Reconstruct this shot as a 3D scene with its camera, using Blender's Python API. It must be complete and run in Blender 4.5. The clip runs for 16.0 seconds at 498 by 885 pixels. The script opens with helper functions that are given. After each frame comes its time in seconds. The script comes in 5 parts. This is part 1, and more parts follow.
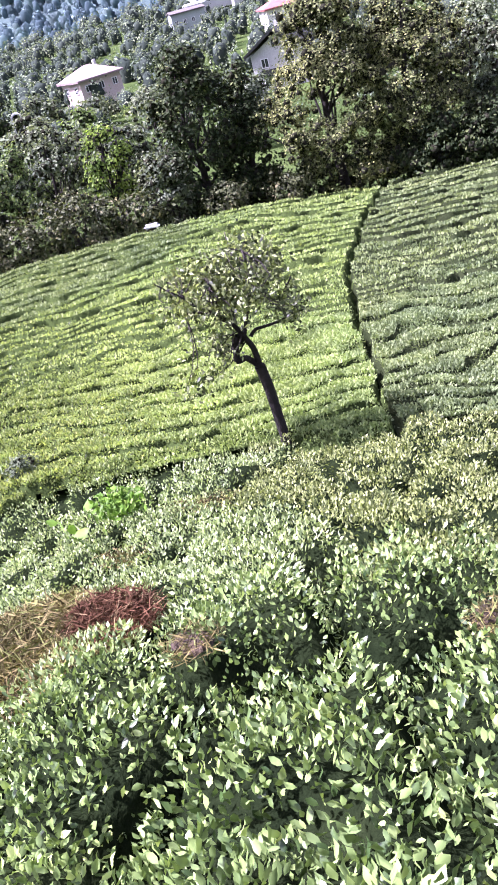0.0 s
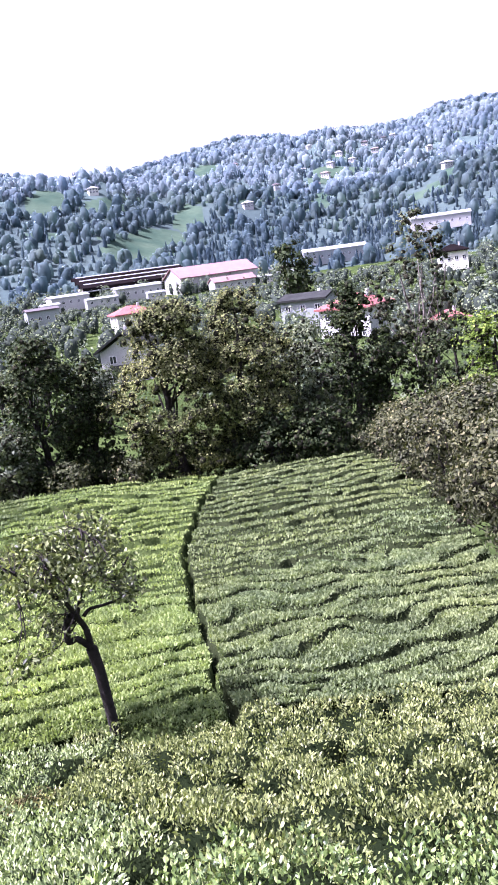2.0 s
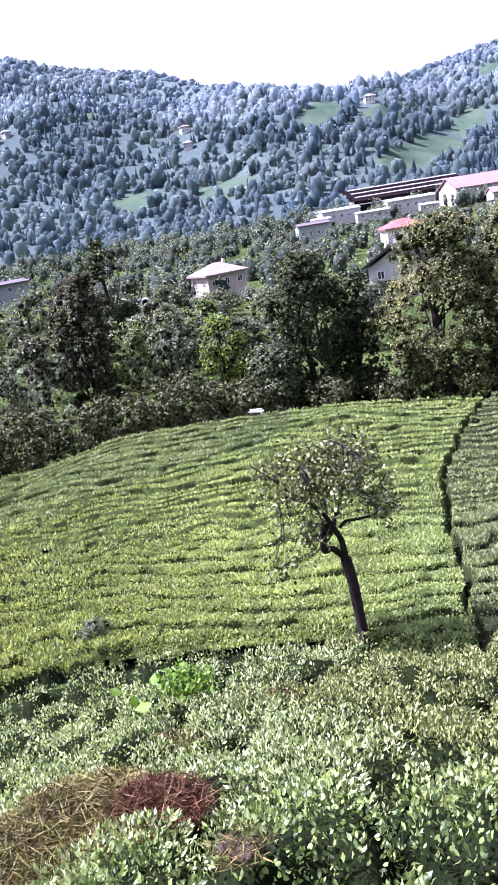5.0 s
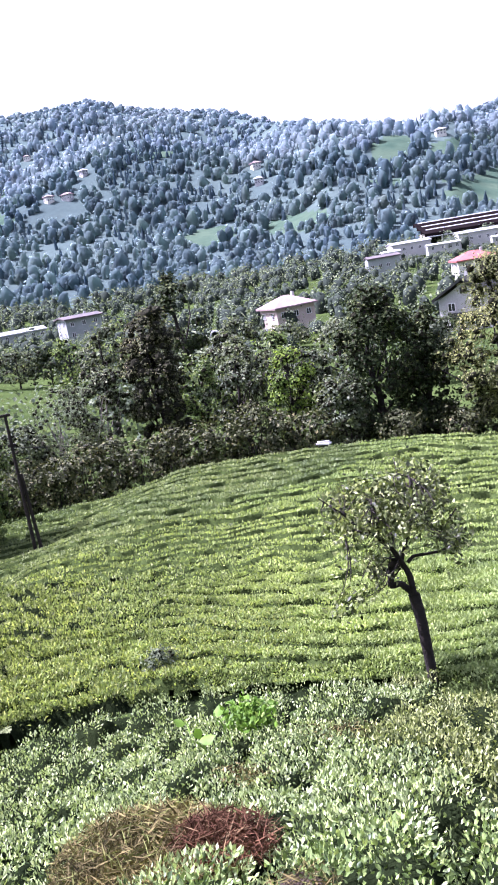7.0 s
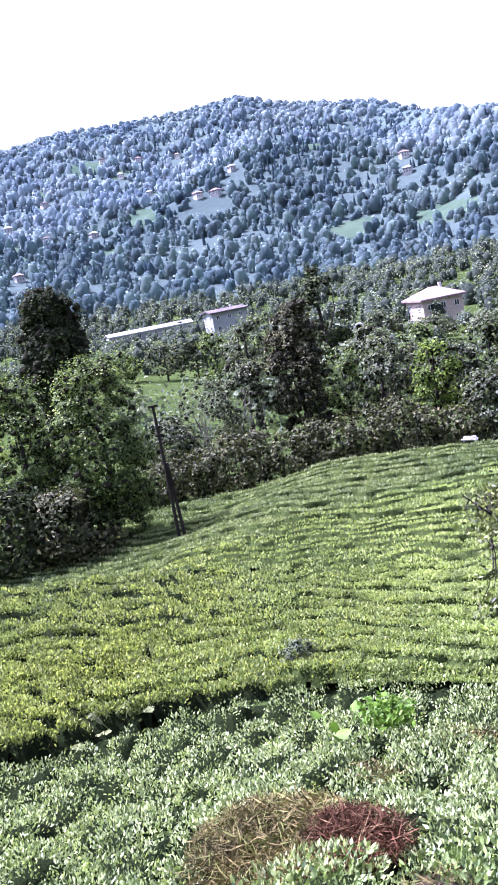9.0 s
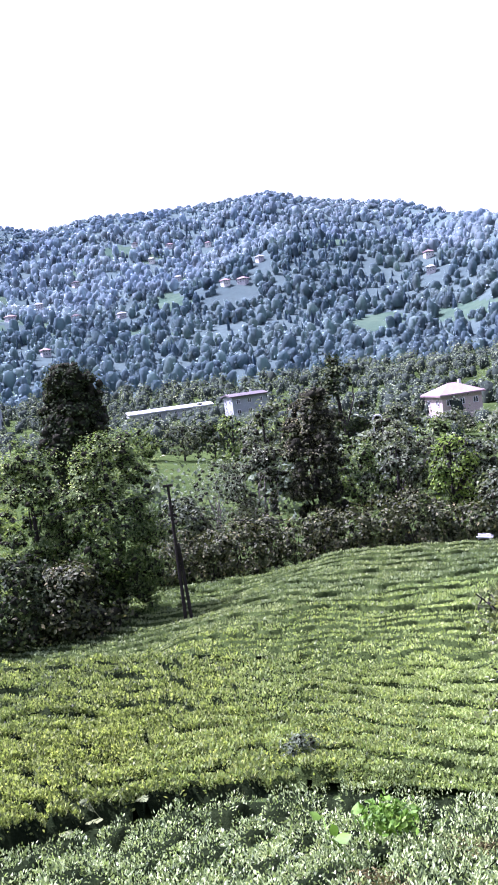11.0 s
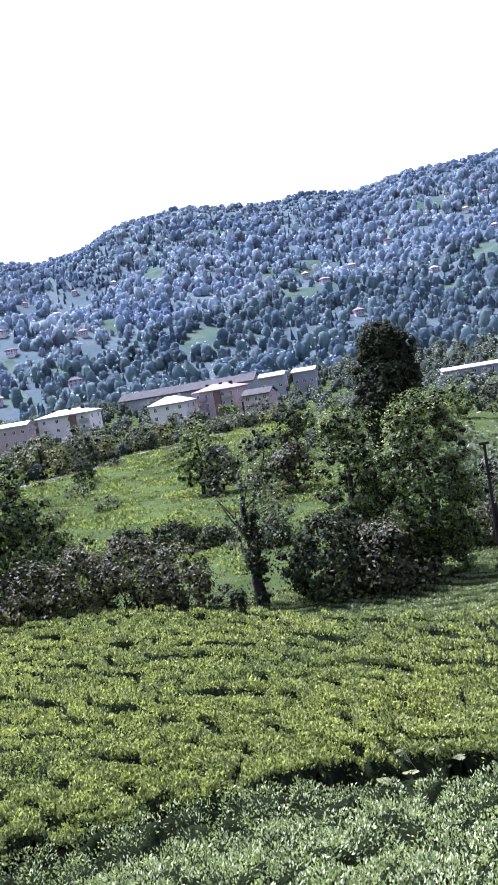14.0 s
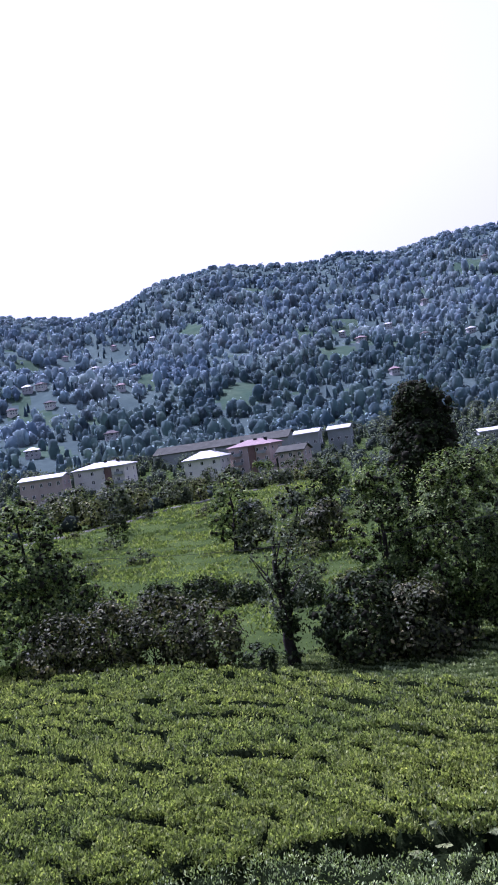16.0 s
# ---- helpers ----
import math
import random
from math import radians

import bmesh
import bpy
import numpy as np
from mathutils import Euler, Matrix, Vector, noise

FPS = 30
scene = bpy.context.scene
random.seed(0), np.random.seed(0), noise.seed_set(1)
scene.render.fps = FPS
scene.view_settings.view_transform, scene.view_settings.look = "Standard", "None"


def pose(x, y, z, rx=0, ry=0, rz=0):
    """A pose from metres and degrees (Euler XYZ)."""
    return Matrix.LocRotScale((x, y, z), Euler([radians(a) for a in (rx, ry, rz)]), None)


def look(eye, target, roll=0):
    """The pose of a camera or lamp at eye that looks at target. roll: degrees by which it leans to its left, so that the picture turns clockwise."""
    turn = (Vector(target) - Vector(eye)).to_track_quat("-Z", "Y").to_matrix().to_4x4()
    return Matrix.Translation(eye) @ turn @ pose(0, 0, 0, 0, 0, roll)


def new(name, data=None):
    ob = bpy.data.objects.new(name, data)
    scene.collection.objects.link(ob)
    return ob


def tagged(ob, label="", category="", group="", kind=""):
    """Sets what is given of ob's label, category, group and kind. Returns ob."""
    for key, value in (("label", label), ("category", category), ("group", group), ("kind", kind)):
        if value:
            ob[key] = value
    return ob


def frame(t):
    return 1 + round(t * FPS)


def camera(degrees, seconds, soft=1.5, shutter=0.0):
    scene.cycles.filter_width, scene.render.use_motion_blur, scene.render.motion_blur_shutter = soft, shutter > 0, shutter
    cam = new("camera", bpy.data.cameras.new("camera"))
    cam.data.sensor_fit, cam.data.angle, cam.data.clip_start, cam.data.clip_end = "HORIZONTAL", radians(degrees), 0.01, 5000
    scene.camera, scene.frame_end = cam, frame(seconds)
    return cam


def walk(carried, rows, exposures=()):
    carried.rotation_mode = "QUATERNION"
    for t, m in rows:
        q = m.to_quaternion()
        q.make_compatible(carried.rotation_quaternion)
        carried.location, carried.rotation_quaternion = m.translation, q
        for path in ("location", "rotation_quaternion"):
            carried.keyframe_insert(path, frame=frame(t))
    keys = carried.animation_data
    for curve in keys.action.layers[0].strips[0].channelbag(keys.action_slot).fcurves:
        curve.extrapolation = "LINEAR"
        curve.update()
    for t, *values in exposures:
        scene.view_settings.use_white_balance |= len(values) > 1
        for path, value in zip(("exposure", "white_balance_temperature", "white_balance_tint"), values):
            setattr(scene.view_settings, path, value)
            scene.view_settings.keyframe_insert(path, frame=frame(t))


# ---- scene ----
# The eye is the origin; distances in metres, azimuth in degrees clockwise from +y.
cam = camera(33.14, 16.0, soft=1.8)
walk(cam, [
    (0.0, pose(0, 0, 0, 60.48, 13.20, -3.10)),
    (0.5, pose(0, 0, 0, 66.66, 10.25, -5.96)),
    (1.0, pose(0, 0, 0, 71.06, 8.59, -8.48)),
    (1.5, pose(0, 0, 0, 73.90, 8.06, -11.46)),
    (2.0, pose(0, 0, 0, 77.79, 7.62, -12.91)),
    (2.5, pose(0, 0, 0, 76.42, 7.32, -11.05)),
    (3.0, pose(0, 0, 0, 75.49, 8.01, -7.54)),
    (3.5, pose(0, 0, 0, 74.76, 8.01, -3.73)),
    (4.0, pose(0, 0, 0, 72.60, 7.84, -2.45)),
    (4.2, pose(0, 0, 0, 73.67, 8.33, -0.45)),
    (6.5, pose(0, 0, 0, 75.68, 8.90, 8.62)),
    (7.0, pose(0, 0, 0, 77.66, 9.45, 9.90)),
    (7.5, pose(0, 0, 0, 77.75, 10.07, 11.69)),
    (8.0, pose(0, 0, 0, 77.89, 10.31, 15.32)),
    (8.5, pose(0, 0, 0, 78.75, 10.79, 19.05)),
    (8.7, pose(0, 0, 0, 78.82, 10.54, 19.54)),
    (10.8, pose(0, 0, 0, 82.52, 9.19, 20.27)),
    (11.0, pose(0, 0, 0, 84.86, 7.33, 21.23)),
    (11.5, pose(0, 0, 0, 84.17, 6.35, 28.30)),
    (12.0, pose(0, 0, 0, 84.32, 6.83, 31.09)),
    (12.5, pose(0, 0, 0, 83.67, 6.48, 33.96)),
    (13.0, pose(0, 0, 0, 83.36, 7.61, 37.41)),
    (13.5, pose(0, 0, 0, 84.40, 9.23, 41.69)),
    (14.0, pose(0, 0, 0, 85.14, 9.70, 42.55)),
    (14.5, pose(0, 0, 0, 85.44, 9.43, 42.35)),
    (15.0, pose(0, 0, 0, 87.15, 9.42, 43.16)),
    (15.5, pose(0, 0, 0, 89.13, 8.49, 43.54)),
    (16.0, pose(0, 0, 0, 89.36, 8.64, 44.97)),
], exposures=[(0.0, 2.40, 5460, 50), (0.5, 2.34, 5460, 50), (1.5, 2.20, 5460, 48), (2.0, 2.06, 5460, 48), (4.0, 2.04, 5410, 50), (7.0, 2.11, 5430, 45), (8.5, 2.22, 5220, 49), (11.0, 2.06, 5220, 48), (11.5, 1.80, 5220, 48), (12.5, 1.78, 5220, 48), (13.5, 1.86, 5170, 48), (14.5, 1.70, 5120, 47), (15.0, 1.54, 5070, 47), (16.0, 0.94, 5070, 46)])

# ---- light ----
SUN_AZ, SUN_EL = -86.0, 57.0
world = bpy.data.worlds.new("sky")
scene.world = world
world.use_nodes = True
wn, wl = world.node_tree.nodes, world.node_tree.links
sky = wn.new("ShaderNodeTexSky")
sky.sky_type = "NISHITA"
sky.sun_disc = False
sky.sun_elevation, sky.sun_rotation = radians(SUN_EL), radians(SUN_AZ)
sky.air_density, sky.dust_density, sky.ozone_density = 1.0, 6.0, 1.0
# bright haze low over the horizon
tcw = wn.new("ShaderNodeTexCoord")
sep = wn.new("ShaderNodeSeparateXYZ")
wl.new(tcw.outputs["Generated"], sep.inputs[0])
veil = wn.new("ShaderNodeMapRange")
veil.inputs[1].default_value, veil.inputs[2].default_value, veil.inputs[3].default_value, veil.inputs[4].default_value = 0.28, 0.95, 1.0, 0.0
wl.new(sep.outputs[2], veil.inputs[0])
haze = wn.new("ShaderNodeMix")
haze.data_type = "RGBA"
glow = wn.new("ShaderNodeVectorMath")
glow.operation = "DOT_PRODUCT"
glow.inputs[1].default_value = (math.sin(radians(SUN_AZ)) * math.cos(radians(SUN_EL)), math.cos(radians(SUN_AZ)) * math.cos(radians(SUN_EL)), math.sin(radians(SUN_EL)))
wl.new(tcw.outputs["Generated"], glow.inputs[0])
tone = wn.new("ShaderNodeMapRange")
tone.inputs[1].default_value, tone.inputs[2].default_value, tone.inputs[3].default_value, tone.inputs[4].default_value = 0.1, 1.0, 3.0, 9.0
wl.new(glow.outputs["Value"], tone.inputs[0])
tinted = wn.new("ShaderNodeVectorMath")
tinted.operation = "SCALE"
tinted.inputs[0].default_value = (0.98, 0.995, 1.01)
wl.new(tone.outputs[0], tinted.inputs["Scale"])
wl.new(tinted.outputs[0], haze.inputs[7])
wl.new(veil.outputs[0], haze.inputs[0])
wl.new(sky.outputs[0], haze.inputs[6])
wl.new(haze.outputs[2], wn["Background"].inputs[0])
wn["Background"].inputs[1].default_value = 0.095
sun = new("sun", bpy.data.lights.new("sun", "SUN"))
sun.data.energy, sun.data.angle, sun.data.color = 5.0, radians(0.55), (1.0, 0.96, 0.9)
_a, _e = radians(SUN_AZ), radians(SUN_EL)
sun.matrix_world = look((60 * math.sin(_a) * math.cos(_e), 60 * math.cos(_a) * math.cos(_e), 60 * math.sin(_e)), (0, 0, 0))


# ---- materials ----
def nodes_of(name):
    m = bpy.data.materials.new(name)
    m.use_nodes = True
    nt = m.node_tree
    return m, nt, nt.nodes["Principled BSDF"], nt.nodes["Material Output"]


def ramp(nt, fac, stops):
    r = nt.nodes.new("ShaderNodeValToRGB")
    while len(r.color_ramp.elements) < len(stops):
        r.color_ramp.elements.new(0.5)
    for e, (p, c) in zip(r.color_ramp.elements, stops):
        e.position, e.color = min(p, 1.0), (*c, 1)
    nt.links.new(fac, r.inputs[0])
    return r.outputs[0]


def tex_noise(nt, scale, detail=4.0, rough=0.55, coords="Object"):
    tc = nt.nodes.new("ShaderNodeTexCoord")
    n = nt.nodes.new("ShaderNodeTexNoise")
    n.inputs["Scale"].default_value = scale
    n.inputs["Detail"].default_value = detail
    n.inputs["Roughness"].default_value = rough
    nt.links.new(tc.outputs[coords], n.inputs["Vector"])
    return n.outputs["Fac"]


def mixcol(nt, fac, a, b, mode="MIX"):
    m = nt.nodes.new("ShaderNodeMix")
    m.data_type, m.blend_type = "RGBA", mode
    for sock, v in ((m.inputs[0], fac), (m.inputs[6], a), (m.inputs[7], b)):
        if isinstance(v, (int, float)):
            sock.default_value = v
        elif isinstance(v, tuple):
            sock.default_value = (*v, 1)
        else:
            nt.links.new(v, sock)
    return m.outputs[2]


def leafy(name, dark, light, odd, rough=0.6, through_light=0.25, spec=0.08, patch=0.25, odd_at=0.9, tint=(1.15, 1.25, 0.6)):
    """Leaf material: each leaf its own tone, slow patches across the plant, light shining through."""
    m, nt, b, out = nodes_of(name)
    geo = nt.nodes.new("ShaderNodeNewGeometry")
    per = ramp(nt, geo.outputs["Random Per Island"], [(0.0, dark), (odd_at - 0.05, light), (odd_at + 0.06, odd)])
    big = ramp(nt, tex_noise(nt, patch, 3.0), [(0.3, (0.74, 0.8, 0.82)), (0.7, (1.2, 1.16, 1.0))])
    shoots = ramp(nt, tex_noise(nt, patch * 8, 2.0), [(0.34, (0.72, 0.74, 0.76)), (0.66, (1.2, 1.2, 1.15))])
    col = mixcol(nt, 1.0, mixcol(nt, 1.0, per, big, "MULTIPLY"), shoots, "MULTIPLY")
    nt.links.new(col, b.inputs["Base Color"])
    b.inputs["Roughness"].default_value = rough
    b.inputs["Specular IOR Level"].default_value = spec
    tr = nt.nodes.new("ShaderNodeBsdfTranslucent")
    nt.links.new(mixcol(nt, 1.0, col, tint, "MULTIPLY"), tr.inputs["Color"])
    mx = nt.nodes.new("ShaderNodeMixShader")
    mx.inputs[0].default_value = through_light
    nt.links.new(b.outputs[0], mx.inputs[1])
    nt.links.new(tr.outputs[0], mx.inputs[2])
    nt.links.new(mx.outputs[0], out.inputs["Surface"])
    return m


def surface(name, stops, scale, rough=0.8, bump=0.0, fine=None, metal=0.0, spec=0.4, coords="Object"):
    """A mottled surface: a coarse colour mottle, a fine grain and a bump from it."""
    m, nt, b, out = nodes_of(name)
    col = ramp(nt, tex_noise(nt, scale, 5.0, 0.6, coords), stops)
    grain = tex_noise(nt, fine or scale * 14, 3.0, 0.6, coords)
    col = mixcol(nt, 1.0, col, ramp(nt, grain, [(0.25, (0.82, 0.82, 0.82)), (0.75, (1.12, 1.12, 1.12))]), "MULTIPLY")
    nt.links.new(col, b.inputs["Base Color"])
    b.inputs["Roughness"].default_value = rough
    b.inputs["Metallic"].default_value = metal
    b.inputs["Specular IOR Level"].default_value = spec
    if bump:
        bp = nt.nodes.new("ShaderNodeBump")
        bp.inputs["Strength"].default_value = bump
        bp.inputs["Distance"].default_value = 0.05
        nt.links.new(grain, bp.inputs["Height"])
        nt.links.new(bp.outputs[0], b.inputs["Normal"])
    return m


M = {}
M["soil"] = surface("meadow ground", [(0.25, (0.018, 0.03, 0.009)), (0.45, (0.03, 0.047, 0.014)), (0.6, (0.044, 0.066, 0.019)), (0.75, (0.06, 0.082, 0.025))], 0.09, 0.95, 0.8, 1.6, spec=0.0)
# bush bodies: near-black, to paint in the shade between leaves and rows
M["tea_body"] = surface("shade-dark tea bush body", [(0.3, (0.004, 0.007, 0.003)), (0.7, (0.013, 0.019, 0.007))], 1.2, 1.0, 0.8, 20.0, spec=0.0)
M["body_left"] = surface("shade-dark young tea body", [(0.3, (0.014, 0.022, 0.006)), (0.7, (0.038, 0.056, 0.016))], 1.2, 1.0, 0.9, 14.0, spec=0.0)
M["body_right"] = surface("shade-dark trimmed tea body", [(0.3, (0.009, 0.014, 0.005)), (0.7, (0.024, 0.031, 0.013))], 1.2, 1.0, 0.9, 14.0, spec=0.0)
M["tea_near"] = leafy("near tea leaf", (0.0286, 0.0572, 0.0143), (0.242, 0.33, 0.105), (0.418, 0.495, 0.187), 0.36, 0.16, 0.5, 0.6, 0.93)
# the pale odd tone paints white glints onto the slope leaves
M["tea_band"] = leafy("slope tea leaf", (0.0516, 0.0848, 0.0258), (0.408, 0.5, 0.205), (0.569, 0.619, 0.352), 0.48, 0.2, 0.3, 0.35, 0.87)
M["tea_warm"] = leafy("yellower slope tea leaf", (0.0378, 0.0546, 0.0158), (0.284, 0.326, 0.11), (0.473, 0.493, 0.21), 0.5, 0.18, 0.28, 0.35, 0.88)
M["tea_left"] = leafy("young tea leaf", (0.149, 0.202, 0.0699), (0.276, 0.344, 0.133), (0.334, 0.394, 0.158), 0.6, 0.32, 0.08, 0.12, 0.9)
M["tea_right"] = leafy("trimmed tea leaf", (0.12, 0.154, 0.0684), (0.211, 0.257, 0.116), (0.257, 0.298, 0.146), 0.6, 0.25, 0.08, 0.15, 0.9)
M["tea_terrace"] = leafy("terrace tea leaf", (0.02, 0.034, 0.009), (0.235, 0.285, 0.09), (0.33, 0.365, 0.14), 0.45, 0.42, 0.3, 0.2, 0.88)
M["grass"] = leafy("meadow grass", (0.0808, 0.114, 0.0342), (0.18, 0.229, 0.0741), (0.257, 0.282, 0.114), 0.7, 0.35, 0.05, 0.035)
# hill ground: distance haze put into the base colour, paler on the ridge
M["hill_soil"] = surface("haze-tinted hill ground", [(0.35, (0.044, 0.066, 0.062)), (0.65, (0.058, 0.084, 0.074))], 0.012, 0.95, 0.0, 0.2, spec=0.0)
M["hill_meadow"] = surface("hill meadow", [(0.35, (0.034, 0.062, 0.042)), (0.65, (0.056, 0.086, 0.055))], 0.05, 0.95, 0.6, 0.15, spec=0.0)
M["ridge_soil"] = surface("haze-tinted ridge ground", [(0.35, (0.052, 0.08, 0.074)), (0.65, (0.068, 0.098, 0.086))], 0.02, 0.95, 0.0, 0.1, spec=0.0)
M["bark"] = surface("bark", [(0.3, (0.012, 0.010, 0.009)), (0.7, (0.034, 0.029, 0.025))], 3.0, 0.9, 0.7, 30.0, spec=0.15)
M["pale_bark"] = surface("pale bark", [(0.3, (0.12, 0.10, 0.085)), (0.7, (0.22, 0.2, 0.17))], 3.0, 0.9, 0.7, 30.0)
M["leaf_green"] = leafy("tree leaf", (0.0379, 0.0638, 0.0213), (0.136, 0.185, 0.0638), (0.248, 0.291, 0.124), 0.6, 0.34)
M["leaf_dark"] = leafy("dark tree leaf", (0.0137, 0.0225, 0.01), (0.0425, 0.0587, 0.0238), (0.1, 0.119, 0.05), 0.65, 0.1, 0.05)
M["leaf_olive"] = leafy("olive tree leaf", (0.045, 0.056, 0.022), (0.185, 0.2, 0.08), (0.27, 0.275, 0.12), 0.6, 0.18, 0.08, 0.25, 0.92)
M["leaf_bright"] = leafy("bright tree leaf", (0.07, 0.11, 0.02), (0.16, 0.23, 0.045), (0.25, 0.31, 0.07), 0.45, 0.35)
M["leaf_grey"] = leafy("grey green leaf", (0.0375, 0.0485, 0.0309), (0.13, 0.153, 0.0949), (0.209, 0.231, 0.159), 0.6, 0.3)
M["leaf_russet"] = leafy("russet hazel leaf", (0.026, 0.032, 0.014), (0.088, 0.1, 0.045), (0.16, 0.145, 0.075), 0.6, 0.2, 0.12)
M["leaf_hazel"] = leafy("hazel leaf", (0.03, 0.035, 0.017), (0.1, 0.107, 0.052), (0.18, 0.168, 0.09), 0.55, 0.2, 0.1)
M["leaf_tree"] = leafy("fruit tree leaf", (0.012, 0.018, 0.007), (0.15, 0.18, 0.065), (0.36, 0.39, 0.19), 0.45, 0.25, 0.2, odd_at=0.86)
M["leaf_twig"] = leafy("twiggy shrub", (0.0704, 0.0867, 0.0523), (0.141, 0.168, 0.103), (0.198, 0.235, 0.146), 0.8, 0.2)
# hill crowns: distance haze painted into the colour as blue, palest on the ridge
M["wood_far"] = leafy("haze-tinted hillside wood crown", (0.128, 0.181, 0.213), (0.164, 0.223, 0.24), (0.185, 0.245, 0.248), 0.95, 0.72, 0.0, 0.012, tint=(1.0, 1.05, 1.0))
M["wood_ridge"] = leafy("haze-tinted ridge wood crown", (0.245, 0.308, 0.356), (0.286, 0.352, 0.391), (0.319, 0.383, 0.409), 0.95, 0.72, 0.0, 0.012, tint=(1.0, 1.03, 1.05))
M["wood_conifer"] = leafy("haze-tinted conifer crown", (0.0805, 0.124, 0.155), (0.108, 0.155, 0.187), (0.125, 0.173, 0.198), 0.95, 0.72, 0.0, 0.02, tint=(1.0, 1.03, 1.05))
M["valley_inner"] = surface("valley crown core, shade in its colour", [(0.3, (0.026, 0.036, 0.028)), (0.7, (0.042, 0.053, 0.04))], 0.3, 1.0, spec=0.0)
# valley crowns: greyed and lightened in colour for the valley haze
M["wood_mid"] = leafy("valley wood crown", (0.0644, 0.0876, 0.0592), (0.161, 0.193, 0.132), (0.232, 0.264, 0.18), 0.9, 0.2, 0.0, 0.05)
M["straw"] = leafy("dried fern", (0.03, 0.026, 0.01), (0.19, 0.155, 0.062), (0.15, 0.165, 0.05), 0.8, 0.15, 0.1, odd_at=0.82)
M["dead_red"] = leafy("red dead twigs", (0.035, 0.018, 0.01), (0.13, 0.066, 0.04), (0.2, 0.14, 0.075), 0.8, 0.05, 0.0)
M["big_leaf"] = leafy("broad weed leaf", (0.0616, 0.132, 0.0141), (0.132, 0.238, 0.0308), (0.229, 0.317, 0.088), 0.55, 0.3, 0.2)
# near-black crown cores: the shade between the leaves put into a colour
M["inner_shade"] = surface("shaded twigs and old leaves", [(0.3, (0.012, 0.013, 0.008)), (0.7, (0.03, 0.03, 0.018))], 2.0, 1.0, 0.6, 12.0, spec=0.05)
M["pole"] = surface("creosoted wood", [(0.3, (0.014, 0.012, 0.010)), (0.7, (0.032, 0.027, 0.023))], 2.0, 0.9, 0.4, spec=0.1)
M["white_wall"] = surface("white render", [(0.3, (0.36, 0.36, 0.345)), (0.7, (0.45, 0.45, 0.43))], 0.3, 0.85)
M["grey_wall"] = surface("grey render", [(0.3, (0.22, 0.245, 0.235)), (0.7, (0.28, 0.31, 0.3))], 0.3, 0.85)
M["pink_wall"] = surface("pink render", [(0.3, (0.37, 0.3, 0.265)), (0.7, (0.45, 0.375, 0.335))], 0.3, 0.85)
M["cream_wall"] = surface("cream render", [(0.3, (0.55, 0.54, 0.46)), (0.7, (0.66, 0.65, 0.57))], 0.3, 0.85)
M["red_roof"] = surface("red roof tile", [(0.3, (0.2, 0.075, 0.068)), (0.7, (0.27, 0.105, 0.095))], 0.6, 0.85, 0.3, 4.0, spec=0.05)
M["pink_roof"] = surface("faded pink roof", [(0.3, (0.19, 0.142, 0.137)), (0.7, (0.245, 0.19, 0.183))], 0.3, 0.8, 0.2, 3.0, spec=0.1)
M["rose_roof"] = surface("rose sheet roof", [(0.3, (0.19, 0.115, 0.115)), (0.7, (0.24, 0.148, 0.146))], 0.3, 0.85, 0.2, 3.0, spec=0.05)
M["dull_roof"] = surface("dull brown roof", [(0.3, (0.058, 0.063, 0.052)), (0.7, (0.085, 0.09, 0.076))], 0.4, 0.85, 0.2, 3.0, spec=0.0)
M["brown_roof"] = surface("brown roof", [(0.3, (0.0055, 0.0045, 0.0048)), (0.7, (0.011, 0.009, 0.009))], 0.4, 0.95, 0.2, 3.0, spec=0.0)
M["dark_roof"] = surface("dark roof", [(0.3, (0.02, 0.022, 0.02)), (0.7, (0.034, 0.037, 0.033))], 0.6, 0.85, 0.2, 3.0, spec=0.05)
M["metal_roof"] = surface("pale sheet metal", [(0.3, (0.27, 0.285, 0.27)), (0.7, (0.38, 0.395, 0.38))], 0.4, 0.6, 0.1, 3.0, 0.1)
M["grey_roof"] = surface("grey sheet roof", [(0.3, (0.075, 0.068, 0.066)), (0.7, (0.11, 0.1, 0.097))], 0.3, 0.9, 0.1, 3.0, spec=0.1)
M["glass"] = surface("window glass", [(0.3, (0.02, 0.022, 0.026)), (0.7, (0.04, 0.043, 0.05))], 0.5, 0.12, spec=0.8)
M["frame"] = surface("window frame", [(0.3, (0.6, 0.6, 0.6)), (0.7, (0.72, 0.72, 0.72))], 1.0, 0.6)
M["stone"] = surface("pale stone", [(0.3, (0.45, 0.44, 0.42)), (0.7, (0.68, 0.67, 0.64))], 2.0, 0.9, 0.4)
M["wire"] = surface("wire", [(0.3, (0.02, 0.02, 0.02)), (0.7, (0.04, 0.04, 0.04))], 2.0, 0.9, spec=0.0)

# ---- mesh helpers ----
rng = np.random.default_rng(7)


